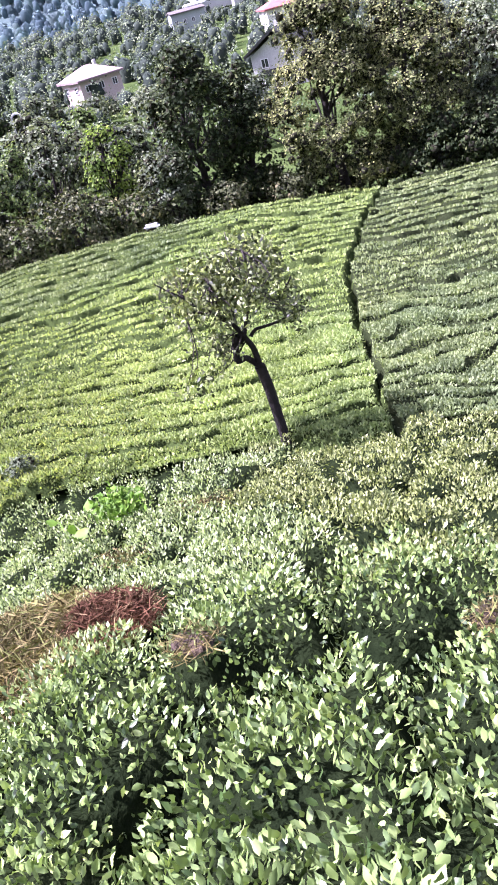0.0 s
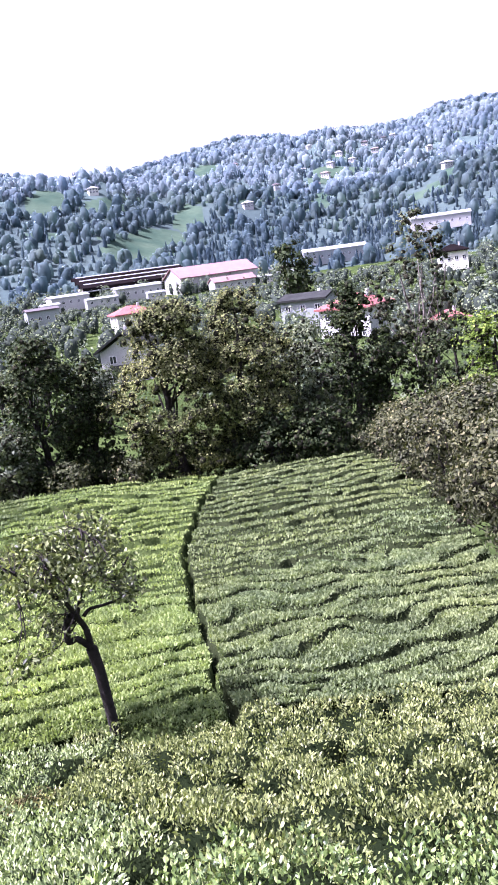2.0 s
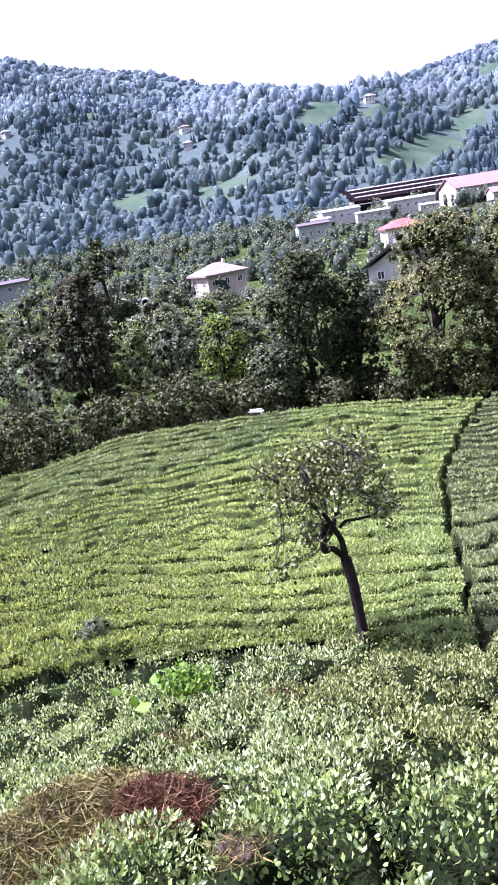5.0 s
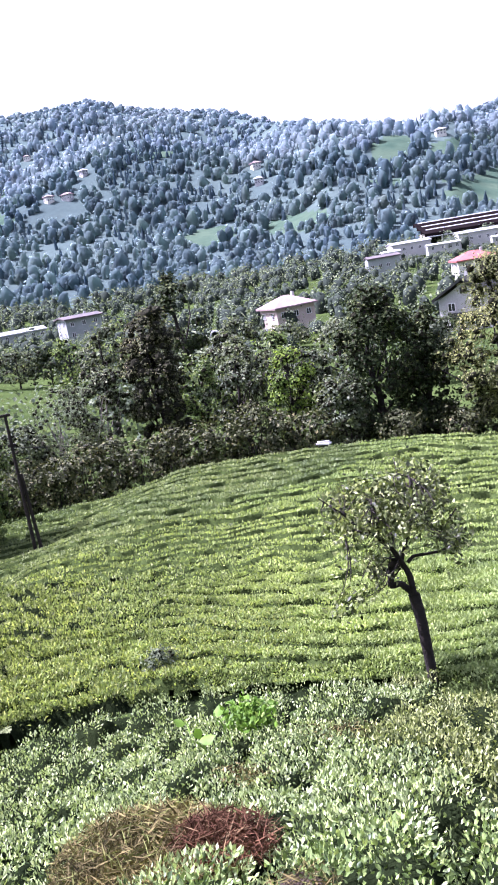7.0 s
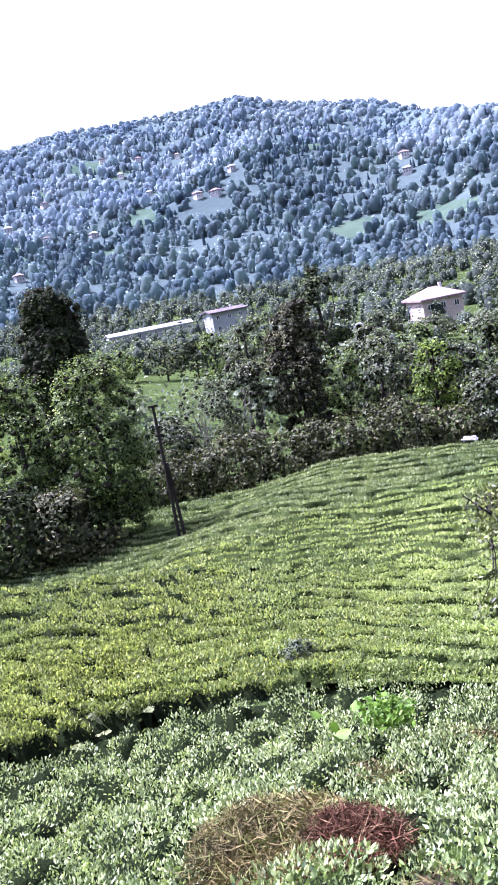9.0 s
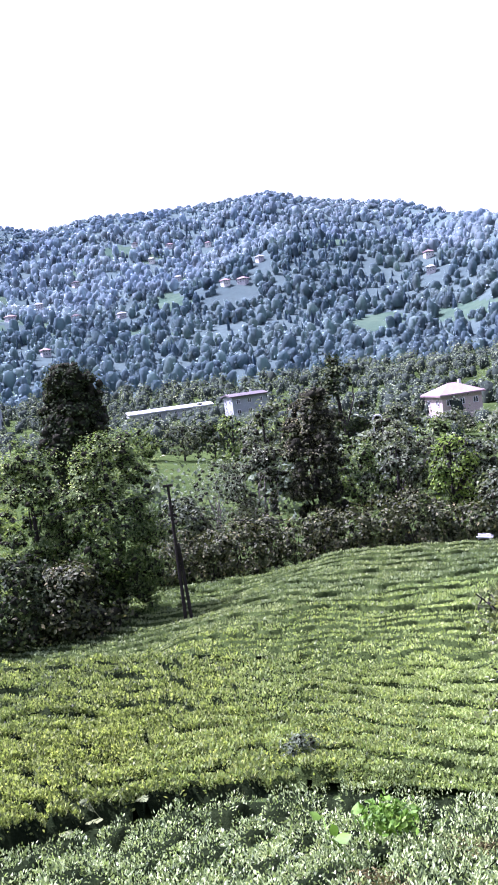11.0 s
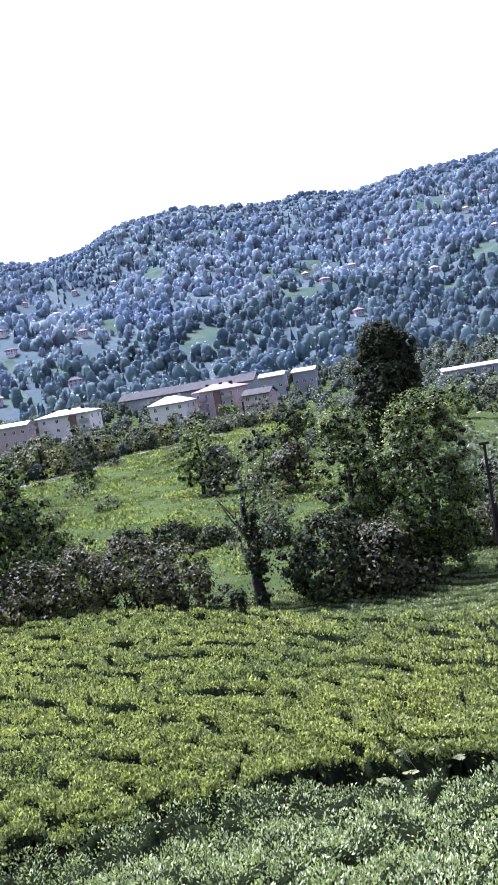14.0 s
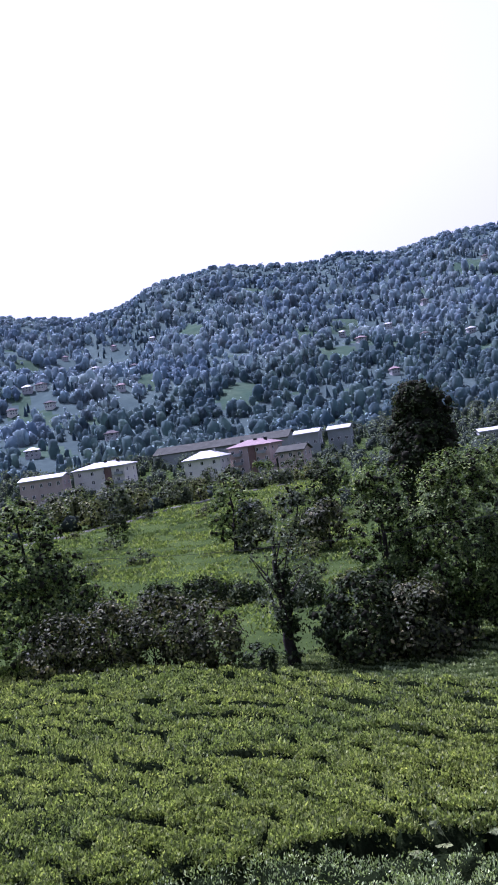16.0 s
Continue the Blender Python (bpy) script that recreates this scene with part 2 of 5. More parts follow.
def mesh_of(name, verts, *face_sets, smooth=False):
    """A mesh from an array of vertices and arrays of faces, each of one side count."""
    me = bpy.data.meshes.new(name)
    verts = np.asarray(verts, dtype=np.float32).reshape(-1, 3)
    me.vertices.add(len(verts))
    me.vertices.foreach_set("co", verts.ravel())
    sets = [np.asarray(f, dtype=np.int32) for f in face_sets if len(f)]
    loops = np.concatenate([f.ravel() for f in sets])
    sizes = np.concatenate([np.full(len(f), f.shape[1], dtype=np.int32) for f in sets])
    starts = np.concatenate([[0], np.cumsum(sizes)[:-1]]).astype(np.int32)
    me.loops.add(len(loops))
    me.loops.foreach_set("vertex_index", loops)
    me.polygons.add(len(sizes))
    me.polygons.foreach_set("loop_start", starts)
    me.polygons.foreach_set("loop_total", sizes)
    if smooth:
        me.polygons.foreach_set("use_smooth", np.ones(len(sizes), dtype=bool))
    me.update(calc_edges=True)
    me.validate()
    return me


def solid(name, me, mat, parent=None, label=""):
    ob = new(name, me)
    me.materials.append(mat)
    if parent:
        ob.parent = parent
    return tagged(ob, label)


def part(name, bm, mat, parent=None, label=""):
    me = bpy.data.meshes.new(name)
    bm.to_mesh(me)
    bm.free()
    return solid(name, me, mat, parent, label)


def hash2(i, j, seed):
    h = np.sin(i * 127.1 + j * 311.7 + seed * 74.7) * 43758.5453
    return h - np.floor(h)


def vnoise(x, y, seed=0):
    """Smooth value noise, 0 to 1, on arrays."""
    i, j = np.floor(x), np.floor(y)
    u, v = x - i, y - j
    u, v = u * u * (3 - 2 * u), v * v * (3 - 2 * v)
    a = hash2(i, j, seed) * (1 - u) + hash2(i + 1, j, seed) * u
    b = hash2(i, j + 1, seed) * (1 - u) + hash2(i + 1, j + 1, seed) * u
    return a * (1 - v) + b * v


def fbm(x, y, seed=0, octaves=3):
    return sum(vnoise(x * 2 ** k, y * 2 ** k, seed + 5 * k) * 0.5 ** k for k in range(octaves)) / sum(0.5 ** k for k in range(octaves))


def step(a, b, v):
    t = np.clip((v - a) / (b - a), 0, 1)
    return t * t * (3 - 2 * t)


def at(az, r):
    return r * math.sin(radians(az)), r * math.cos(radians(az))


# ---- the lie of the land ----
RIDGE_AZ = (-75, -62, -55, -52.4, -49.6, -45.6, -39.5, -37, -33.8, -30, -24, -18.5, -16, -10, -6.7, -3, 1.5, 4, 8.8, 13, 16, 16.8, 18.2, 22, 24.4, 26.1, 40)
RIDGE_EL = (10.5, 10.2, 9.3, 9.8, 11, 11.5, 10.8, 11.1, 10.5, 11.1, 11, 11.4, 10.6, 9.5, 8.3, 7.6, 6.6, 6.6, 7.3, 8, 7.8, 7.3, 7.7, 7.4, 7.5, 8.1, 8)


def ground(x, y):
    x, y = np.asarray(x, dtype=float), np.asarray(y, dtype=float)
    r = np.hypot(x, y)
    az = np.degrees(np.arctan2(x, y))
    centre = np.interp(r, (0, 1.7, 4.5, 10, 15.5, 50, 56, 75, 145, 260, 420, 440), (-1.9, -3.0, -4.3, -6.9, -9.1, -12.35, -13.7, -14.5, -17, -16, -11, -9.5))
    left = np.interp(r, (0, 1.7, 4.5, 10, 15.5, 50, 60, 120, 175, 240, 320, 440), (-1.9, -3.0, -4.3, -6.9, -9.1, -12.35, -13.2, -13.2, -13.3, -15.5, -14.5, -8.5))
    w = step(-20, -34, az)
    z = centre * (1 - w) + left * w
    z = z + np.interp(az, (-16, -10, 0, 4, 8, 18), (0.15, 0.1, 0.0, -0.4, -0.55, -0.4)) * step(30, 48, r) * (1 - step(56, 75, r))
    z = z - 1.1 * step(-13, -20, x) * step(25.0, 27.0, y) * (1 - step(44, 60, r))
    z = np.where(r > 60, z + (fbm(x / 40, y / 40, 3) - 0.5) * 1.6 * step(60, 100, r), z)
    # hillside beyond the valley
    far = np.interp(az, (-60, -10, -4, 4, 9, 14, 30), (1250, 1200, 800, 800, 1300, 1450, 1450))
    top = np.tan(np.radians(np.interp(az, RIDGE_AZ, RIDGE_EL) - 0.24)) * far
    s = (r - 440) / (far - 440)
    up = np.clip(s, 0, 1)
    hill = z + (top - z) * (0.25 * up + 0.75 * up ** 1.25) + (fbm(x / 190 + 9, y / 190, 8) - 0.5) * 110 * up * (1 - up) * 2.2
    hill = np.where(s > 1, top * np.clip(1 + (r / far - 1) - np.maximum(0, s - 1.05) * 1.6, -0.1, 1.1), hill)
    z = np.where(r > 440, hill, z)
    # the slope goes on rising behind the eye
    return z + np.where(y < 0, -y * 0.35, 0) * step(1.5, 6, r)


def gz(x, y):
    return float(ground(np.array([x]), np.array([y]))[0])


def on_hill(az, el):
    """The place on the hillside that is seen at this azimuth and elevation."""
    rr = np.linspace(445, 1500, 600)
    x, y = rr * math.sin(radians(az)), rr * math.cos(radians(az))
    e = np.degrees(np.arctan2(ground(x, y), rr))
    k = int(np.argmax(e >= el)) if (e >= el).any() else 400
    return float(x[k]), float(y[k])


def polar_sheet(name, radii, azs, mat, lift=0.0):
    rr, aa = np.meshgrid(radii, np.radians(azs), indexing="ij")
    x, y = rr * np.sin(aa), rr * np.cos(aa)
    v = np.stack([x, y, ground(x, y) + lift], -1).reshape(-1, 3)
    n, k = rr.shape
    i, j = np.meshgrid(np.arange(n - 1), np.arange(k - 1), indexing="ij")
    a = (i * k + j).ravel()
    return solid(name, mesh_of(name, v, np.stack([a, a + 1, a + k + 1, a + k], -1), smooth=True), mat)


HILL_HOUSES = ((3.4, 5.5), (13.3, 3.4), (14.8, 6.6), (19.0, 5.2), (21.3, 6.2), (22.5, 6.3), (24.0, 5.2), (26.3, 4.1), (17.2, 5.1), (15.3, 4.3), (-8.4, 4.6), (-26.8, 7.7), (-25.5, 8.5), (-22.9, 8.3), (-25.2, 6.3), (-22.1, 5.6), (-20.9, 5.6), (-29.3, 4.3), (-34.6, 5.5), (-36.5, 4.9), (-32.0, 6.7), (-34.6, 2.4), (-19.6, 6.9), (-53.2, 6.9), (-56.5, 6.6), (-56.8, 5.8), (-59.2, 4.8), (-58.3, 4.9), (-53.1, 4.1), (-50.5, 7.1), (-59.5, 0.5), (-54.2, 0.9), (-37.7, 5.5), (19.6, 5.8), (21.9, 5.7), (23.1, 6.4), (17.7, 6.5), (26.8, 5.0), (29.1, 4.4), (25.3, 5.3), (12.8, 6.0), (18.6, 4.6), (20.4, 5.3), (17.9, 4.0), (-8.5, 5.6), (-27.8, 8.8), (-32.3, 4.5), (-54.6, 5.6), (-52.0, 5.4), (-57.9, 3.6), (-60.4, 3.4))
CLEARINGS = ((0.3, 5.3, 1.3, 0.7), (3.8, 4.6, 1.3, 0.5), (6.2, 1.9, 2.6, 0.9), (9.4, 3.2, 1.0, 0.8), (11, 5.9, 1.0, 0.5), (-12.2, 1.9, 1.8, 0.5), (-6.4, 1.8, 2.6, 0.5), (-26, 5, 1.0, 0.5), (-29, 3, 1.2, 0.4), (-38.2, 4.3, 1.4, 0.5), (-47.8, 7.3, 1.0, 0.5), (-45.2, 2.6, 1.5, 0.8), (-51.2, 4.4, 1.0, 0.5), (-29, 8.7, 1.6, 0.25))


def open_ground(x, y, az, el):
    """Where the hillside is meadow rather than wood."""
    limit = 0.27 + 0.13 * step(9, 13, az) * step(3.0, 4.2, el) + 0.06 * step(-36, -46, az) * (1 - step(6, 8, el))
    limit = limit - 0.2 * step(-1.8, -0.8, el - np.interp(az, RIDGE_AZ, RIDGE_EL))
    return fbm(x / 75, y / 38, 21) < limit


ring = np.concatenate([np.linspace(-0.06, 20, 34), np.linspace(20.5, 70, 44), np.geomspace(71, 440, 56), np.geomspace(450, 1700, 130), [2200, 3000, 4500]])
ground_ob = polar_sheet("ground", ring, np.concatenate([np.linspace(-180, -80, 26)[:-1], np.linspace(-80, 45, 300), np.linspace(45, 180, 34)[1:]]), M["soil"])
ground_ob.data.materials.append(M["hill_soil"])
_mid = np.zeros(len(ground_ob.data.polygons) * 3, dtype=np.float32)
ground_ob.data.polygons.foreach_get("center", _mid)
_mid = _mid.reshape(-1, 3)
ground_ob.data.materials.append(M["hill_meadow"])
_az, _rr = np.degrees(np.arctan2(_mid[:, 0], _mid[:, 1])), np.hypot(_mid[:, 0], _mid[:, 1])
_el = np.degrees(np.arctan2(_mid[:, 2], _rr))
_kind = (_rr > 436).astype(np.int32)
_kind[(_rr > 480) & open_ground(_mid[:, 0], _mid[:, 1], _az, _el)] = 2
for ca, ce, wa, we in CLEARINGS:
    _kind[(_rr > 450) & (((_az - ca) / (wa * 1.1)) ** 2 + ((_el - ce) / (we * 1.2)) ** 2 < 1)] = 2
# farther hill ground takes the paler, hazier colour
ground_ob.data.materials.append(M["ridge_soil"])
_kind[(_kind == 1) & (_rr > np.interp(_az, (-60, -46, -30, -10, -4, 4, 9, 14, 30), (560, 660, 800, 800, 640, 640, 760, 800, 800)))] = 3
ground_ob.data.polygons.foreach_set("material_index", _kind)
tagged(ground_ob, "grassy valley floor rising to wooded green hills", "ground", kind="structure")


# ---- leaves ----
def unit(v):
    return v / np.maximum(np.linalg.norm(v, axis=-1, keepdims=True), 1e-9)


def leaf_arrays(centre, axis, side, length, width, fold=0.25, fine=False):
    """Folded leaves: axis from stalk to tip, side across. Returns vertices and faces."""
    up = unit(np.cross(axis, side))
    L, W = length[:, None], width[:, None]
    n = len(centre)
    if not fine:
        base, tip = centre - axis * L / 2, centre + axis * L / 2
        lf = centre - side * W / 2 + up * W * fold
        rt = centre + side * W / 2 + up * W * fold
        v = np.stack([base, rt, tip, lf], 1).reshape(-1, 3)
        o = np.arange(n)[:, None] * 4
        return v, np.concatenate([o + [0, 1, 2], o + [0, 2, 3]])
    pts = [centre - axis * L * 0.5]
    for s, wf in ((-0.2, 0.42), (0.15, 0.46)):
        c = centre + axis * L * s - up * L * (0.06 if s < 0 else 0.0)
        pts += [c, c - side * W * wf + up * W * fold * 0.6, c + side * W * wf + up * W * fold * 0.6]
    pts.append(centre + axis * L * 0.5 - up * L * 0.12)
    v = np.stack(pts, 1).reshape(-1, 3)
    o = np.arange(n)[:, None] * 8
    tris = np.concatenate([o + [0, 1, 2], o + [0, 3, 1], o + [4, 7, 5], o + [4, 6, 7]])
    quads = np.concatenate([o + [2, 1, 4, 5], o + [1, 3, 6, 4]])
    return v, tris, quads


def random_dirs(n, g):
    return unit(g.normal(size=(n, 3)))


# ---- tea plots ----
FURROW_Y, FURROW_X = (15, 21, 29, 39, 47, 52), (1.85, 2.15, 2.95, 5.05, 7.25, 8.6)


def edge_r(az):
    return np.interp(az, (-50, -37, -24, -18, -15, -9, -3, 2, 10), (17.3, 17.5, 17.6, 17.0, 16.8, 16.3, 15.8, 15.0, 14.8)) + 0.5 * (vnoise(az / 3.1, az * 0 + 0.5, 51) - 0.5) + 0.35 * (vnoise(az / 0.9, az * 0 + 0.5, 52) - 0.5)


def near_r(x, y):
    return 4.6 + 0.8 * (vnoise(x / 1.5, y / 1.5, 4) - 0.5) + 0.5 * step(0, 10, np.degrees(np.arctan2(x, y)))


def cut_x(y):
    return -6.9 - 0.1 * (y - 15) - 0.25 * np.maximum(0, y - 20)


def plot_of(x, y):
    """0 near bushes, 1 trimmed slope, 2 young plot, 3 plot past the furrow, 4 left terrace, -1 none."""
    r, az = np.hypot(x, y), np.degrees(np.arctan2(x, y))
    p = np.full(x.shape, -1)
    slope = r < edge_r(az)
    p[slope] = 1
    p[slope & (r < near_r(x, y)) & (y > 0.2)] = 0
    rim = 49.5
    field = ~slope & (r < rim)
    right = x > np.interp(y, FURROW_Y, FURROW_X)
    p[field & right] = 3
    p[field & ~right] = 2
    p[field & (x < cut_x(y)) & (y < 25.6)] = 4
    p[(y < -4.0) | (r < 1.0)] = -1
    p[field & (az < -32) & (y > 25.6) & (r > 46)] = -1
    p[(az > 20.5) & (x > np.interp(y, (15, 19, 22.5, 31.7, 45), (10, 10.6, 11.4, 14.2, 17.3)))] = -1
    p[((az < -72) | (az > 42)) & (r > 9)] = -1
    return p


def rows_of_bushes(x, y, spacing, width):
    """Rows of low rounded bushes: how full the row is at a place, and the dome of the bush there."""
    row = np.floor(y / spacing)
    u = x / width + 7.3 * hash2(row, row * 0, 23) + 0.5 * vnoise(x / 2.3, row * 2.7, 24)
    across = 2 * (u - np.floor(u)) - 1
    f = y / spacing - row - 0.32 * across ** 2
    full = step(-0.02, 0.11, f) * (1 - 0.42 * np.clip(f, 0, 1) ** 1.2)
    tall = 0.82 + 0.32 * hash2(row, np.floor(u), 25)
    return full, tall * (1 - 0.16 * across ** 2)


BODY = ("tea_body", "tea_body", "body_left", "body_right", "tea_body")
BUSH = {0: (1.15, 71), 1: (1.45, 72)}


def bush_cell(x, y, spacing, seed):
    """Which bush a place belongs to, and its distance to that bush's middle and to the next."""
    u, w = x / spacing, y / spacing
    i0, j0 = np.floor(u), np.floor(w)
    best = np.full(x.shape, 9.0)
    second = np.full(x.shape, 9.0)
    bi, bj = np.zeros(x.shape, dtype=int), np.zeros(x.shape, dtype=int)
    for di in (-1, 0, 1):
        for dj in (-1, 0, 1):
            i, j = i0 + di, j0 + dj
            d = np.hypot(i + 0.15 + 0.7 * hash2(i, j, seed) - u, j + 0.15 + 0.7 * hash2(i, j, seed + 3) - w)
            near = d < best
            second = np.where(near, best, np.minimum(second, d))
            best = np.where(near, d, best)
            bi, bj = np.where(near, i, bi).astype(int), np.where(near, j, bj).astype(int)
    return bi, bj, best * spacing, second * spacing


def canopy(x, y):
    """Height of the clipped bush tops."""
    r, az = np.hypot(x, y), np.degrees(np.arctan2(x, y))
    p = plot_of(x, y)
    warp = 3.2 * (fbm(x / 9, y / 9, 11) - 0.5) + 1.5 * (vnoise(x / 1.3, y / 2.0, 12) - 0.5)
    row, dome = rows_of_bushes(x, y + 0.03 * x + warp, 1.0, 1.35)
    # bigger mounds on the far half of the plots
    big_row, big_dome = rows_of_bushes(x, y - 0.05 * x + warp, 1.5, 1.75)
    beyond = y + 0.1 * x + 1.5 * (vnoise(x / 3, y / 3, 26) - 0.5) > 30.5
    row, dome = np.where(beyond, big_row, row), np.where(beyond, big_dome * 1.3, dome)
    brk = step(0.3, 0.62, vnoise(x / 1.6 + 40, np.floor((y + warp) / 1.0) * 3.7, 13)) * (0.55 + 0.45 * step(20, 30, r))
    brk = np.maximum(brk, 0.4 + 0.4 * step(25, 31, r)) * (1 - 0.75 * step(25.5, 27, y + 0.1 * x) * (1 - step(30.5, 32, y + 0.1 * x)) * (x > 2))
    lump = fbm(x / 0.7, y / 0.7, 14)
    h_field = 0.22 + 0.4 * (1 - (1 - row) * (0.14 + 0.86 * brk)) * dome + 0.14 * (lump - 0.5)
    h_right = 0.2 + 0.46 * (1 - (1 - row) * (0.16 + 0.84 * brk)) * dome + 0.16 * (lump - 0.5)
    blob = fbm(x / 1.3, y / 1.3, 15)
    _, _, d1, d2 = bush_cell(x, y, *BUSH[1])
    h_slope = 0.1 + 0.5 * step(-0.02, 0.5, d2 - d1 + 0.4 * (blob - 0.5)) + 0.5 * (blob - 0.5) + 0.3 * (vnoise(x / 0.4, y / 0.4, 16) - 0.5)
    _, _, d1, d2 = bush_cell(x, y, *BUSH[0])
    h_near = 0.5 + (0.06 + 0.3 * step(1.8, 3.2, r)) * step(0.0, 0.3, d2 - d1) + 0.65 * (fbm(x / 0.8, y / 0.8, 17) - 0.5) + 0.26 * (vnoise(x / 0.22, y / 0.22, 18) - 0.5)
    row2, dome2 = rows_of_bushes(x, y + 0.12 * x + warp, 1.15, 2.2)
    h_terr = 0.2 + 0.62 * (1 - (1 - row2) * (0.12 + 0.75 * brk)) * dome2 + 0.36 * (fbm(x / 0.5, y / 0.5, 44) - 0.5)
    near_cut = step(0.0, 5.0, cut_x(y) - x)
    h_terr = h_field * (1 - near_cut) + h_terr * near_cut
    h = np.select([p == 0, p == 1, p == 2, p == 3, p == 4], [h_near, h_slope, h_field, h_right, h_terr], 0.0)
    # gaps along the edges of the plots
    fx = np.abs(x - np.interp(y, FURROW_Y, FURROW_X) - 0.35 * (vnoise(y / 1.3, x * 0, 19) - 0.5))
    gap = np.where(p >= 2, (1 - step(0.02 + 0.002 * (y - 15), 0.1 + 0.004 * (y - 15), fx)) * (0.7 + 0.3 * step(0.2, 0.45, vnoise(y / 1.1, x * 0, 31))), 0)
    wide = 0.34 + 0.75 * step(-21, -24, az) * (1 - step(-40, -44, az)) + 0.5 * step(-1, 1, az) * (1 - step(6, 9, az))
    into = r - edge_r(az) + 0.2 * (vnoise(x / 0.5, y / 0.5, 33) - 0.5)
    edge = np.where(into > 0, 1 - step(0.02, 0.16 + 0.34 * step(-22, -18, az), into), 1 - step(0.04, wide, -into))
    level = np.interp(az, (-50, -45, -40, -23, -19, -2, -0.5, 7, 10), (0.5, 0.45, 0.04, 0.04, 0.3, 0.3, 0.04, 0.04, 0.45))
    h = h * (1 - edge) + level * edge
    d = r - edge_r(az) + 0.25 * (vnoise(x / 0.7, y / 0.7, 34) - 0.5)
    hollow = step(-2.3, -1.6, d) * (1 - step(0.0, 0.14, d)) * step(-0.8, 0.6, az) * (1 - step(5.0, 7.5, az))
    h = h * (1 - 0.65 * hollow)
    gap = np.maximum(gap, 0.15 * (1 - step(0.03, 0.45, np.abs(r - near_r(x, y)))))
    gap = np.maximum(gap, 0.3 * np.where(y < 17.4, 1 - step(0.03, 0.3, np.abs(x - cut_x(y))), 0) * (p >= 2))
    gap = np.maximum(gap, 1 - step(0.0, 0.4, np.abs(r - 49.5)))
    h = h * (1 - 0.9 * gap)
    return np.where(p < 0, -0.06, np.maximum(h, 0.02))


PLOTS = (
    ("tea_bush", "tea_near", "glossy dark green tea bush close by on the slope"),
    ("tea_bush", "tea_band", "grey-green clipped tea bush on the steep slope"),
    ("tea_plot", "tea_left", "sunlit yellow-green tea plot in low mounded rows"),
    ("tea_plot", "tea_right", "dull green clipped tea plot beyond the dark furrow"),
    ("tea_terrace", "tea_terrace", "tall green tea bushes on a terrace with a dark edge"),
)


def grid_patch(k, x0, x1, y0, y1, cell):
    """The body of a plot: vertices, faces and the middle of each face."""
    xs, ys = np.arange(x0, x1, cell), np.arange(y0, y1, cell)
    gx, gy = np.meshgrid(xs, ys, indexing="ij")
    h = canopy(gx, gy)
    v = np.stack([gx, gy, ground(gx, gy) + h - (0.3, 0.27, 0.06, 0.06, 0.22)[k] * np.clip(h / 0.3, 0, 1)], -1).reshape(-1, 3)
    n, m = gx.shape
    i, j = np.meshgrid(np.arange(n - 1), np.arange(m - 1), indexing="ij")
    a = (i * m + j).ravel()
    faces = np.stack([a, a + m, a + m + 1, a + 1], -1)
    mx, my = (gx[:-1, :-1] + cell / 2).ravel(), (gy[:-1, :-1] + cell / 2).ravel()
    keep = plot_of(mx, my) == k
    return v, faces[keep], mx[keep], my[keep]


def compact(v, faces, origin=0.0):
    used = np.unique(faces)
    remap = np.zeros(len(v), dtype=np.int32)
    remap[used] = np.arange(len(used))
    return v[used] - origin, remap[faces]


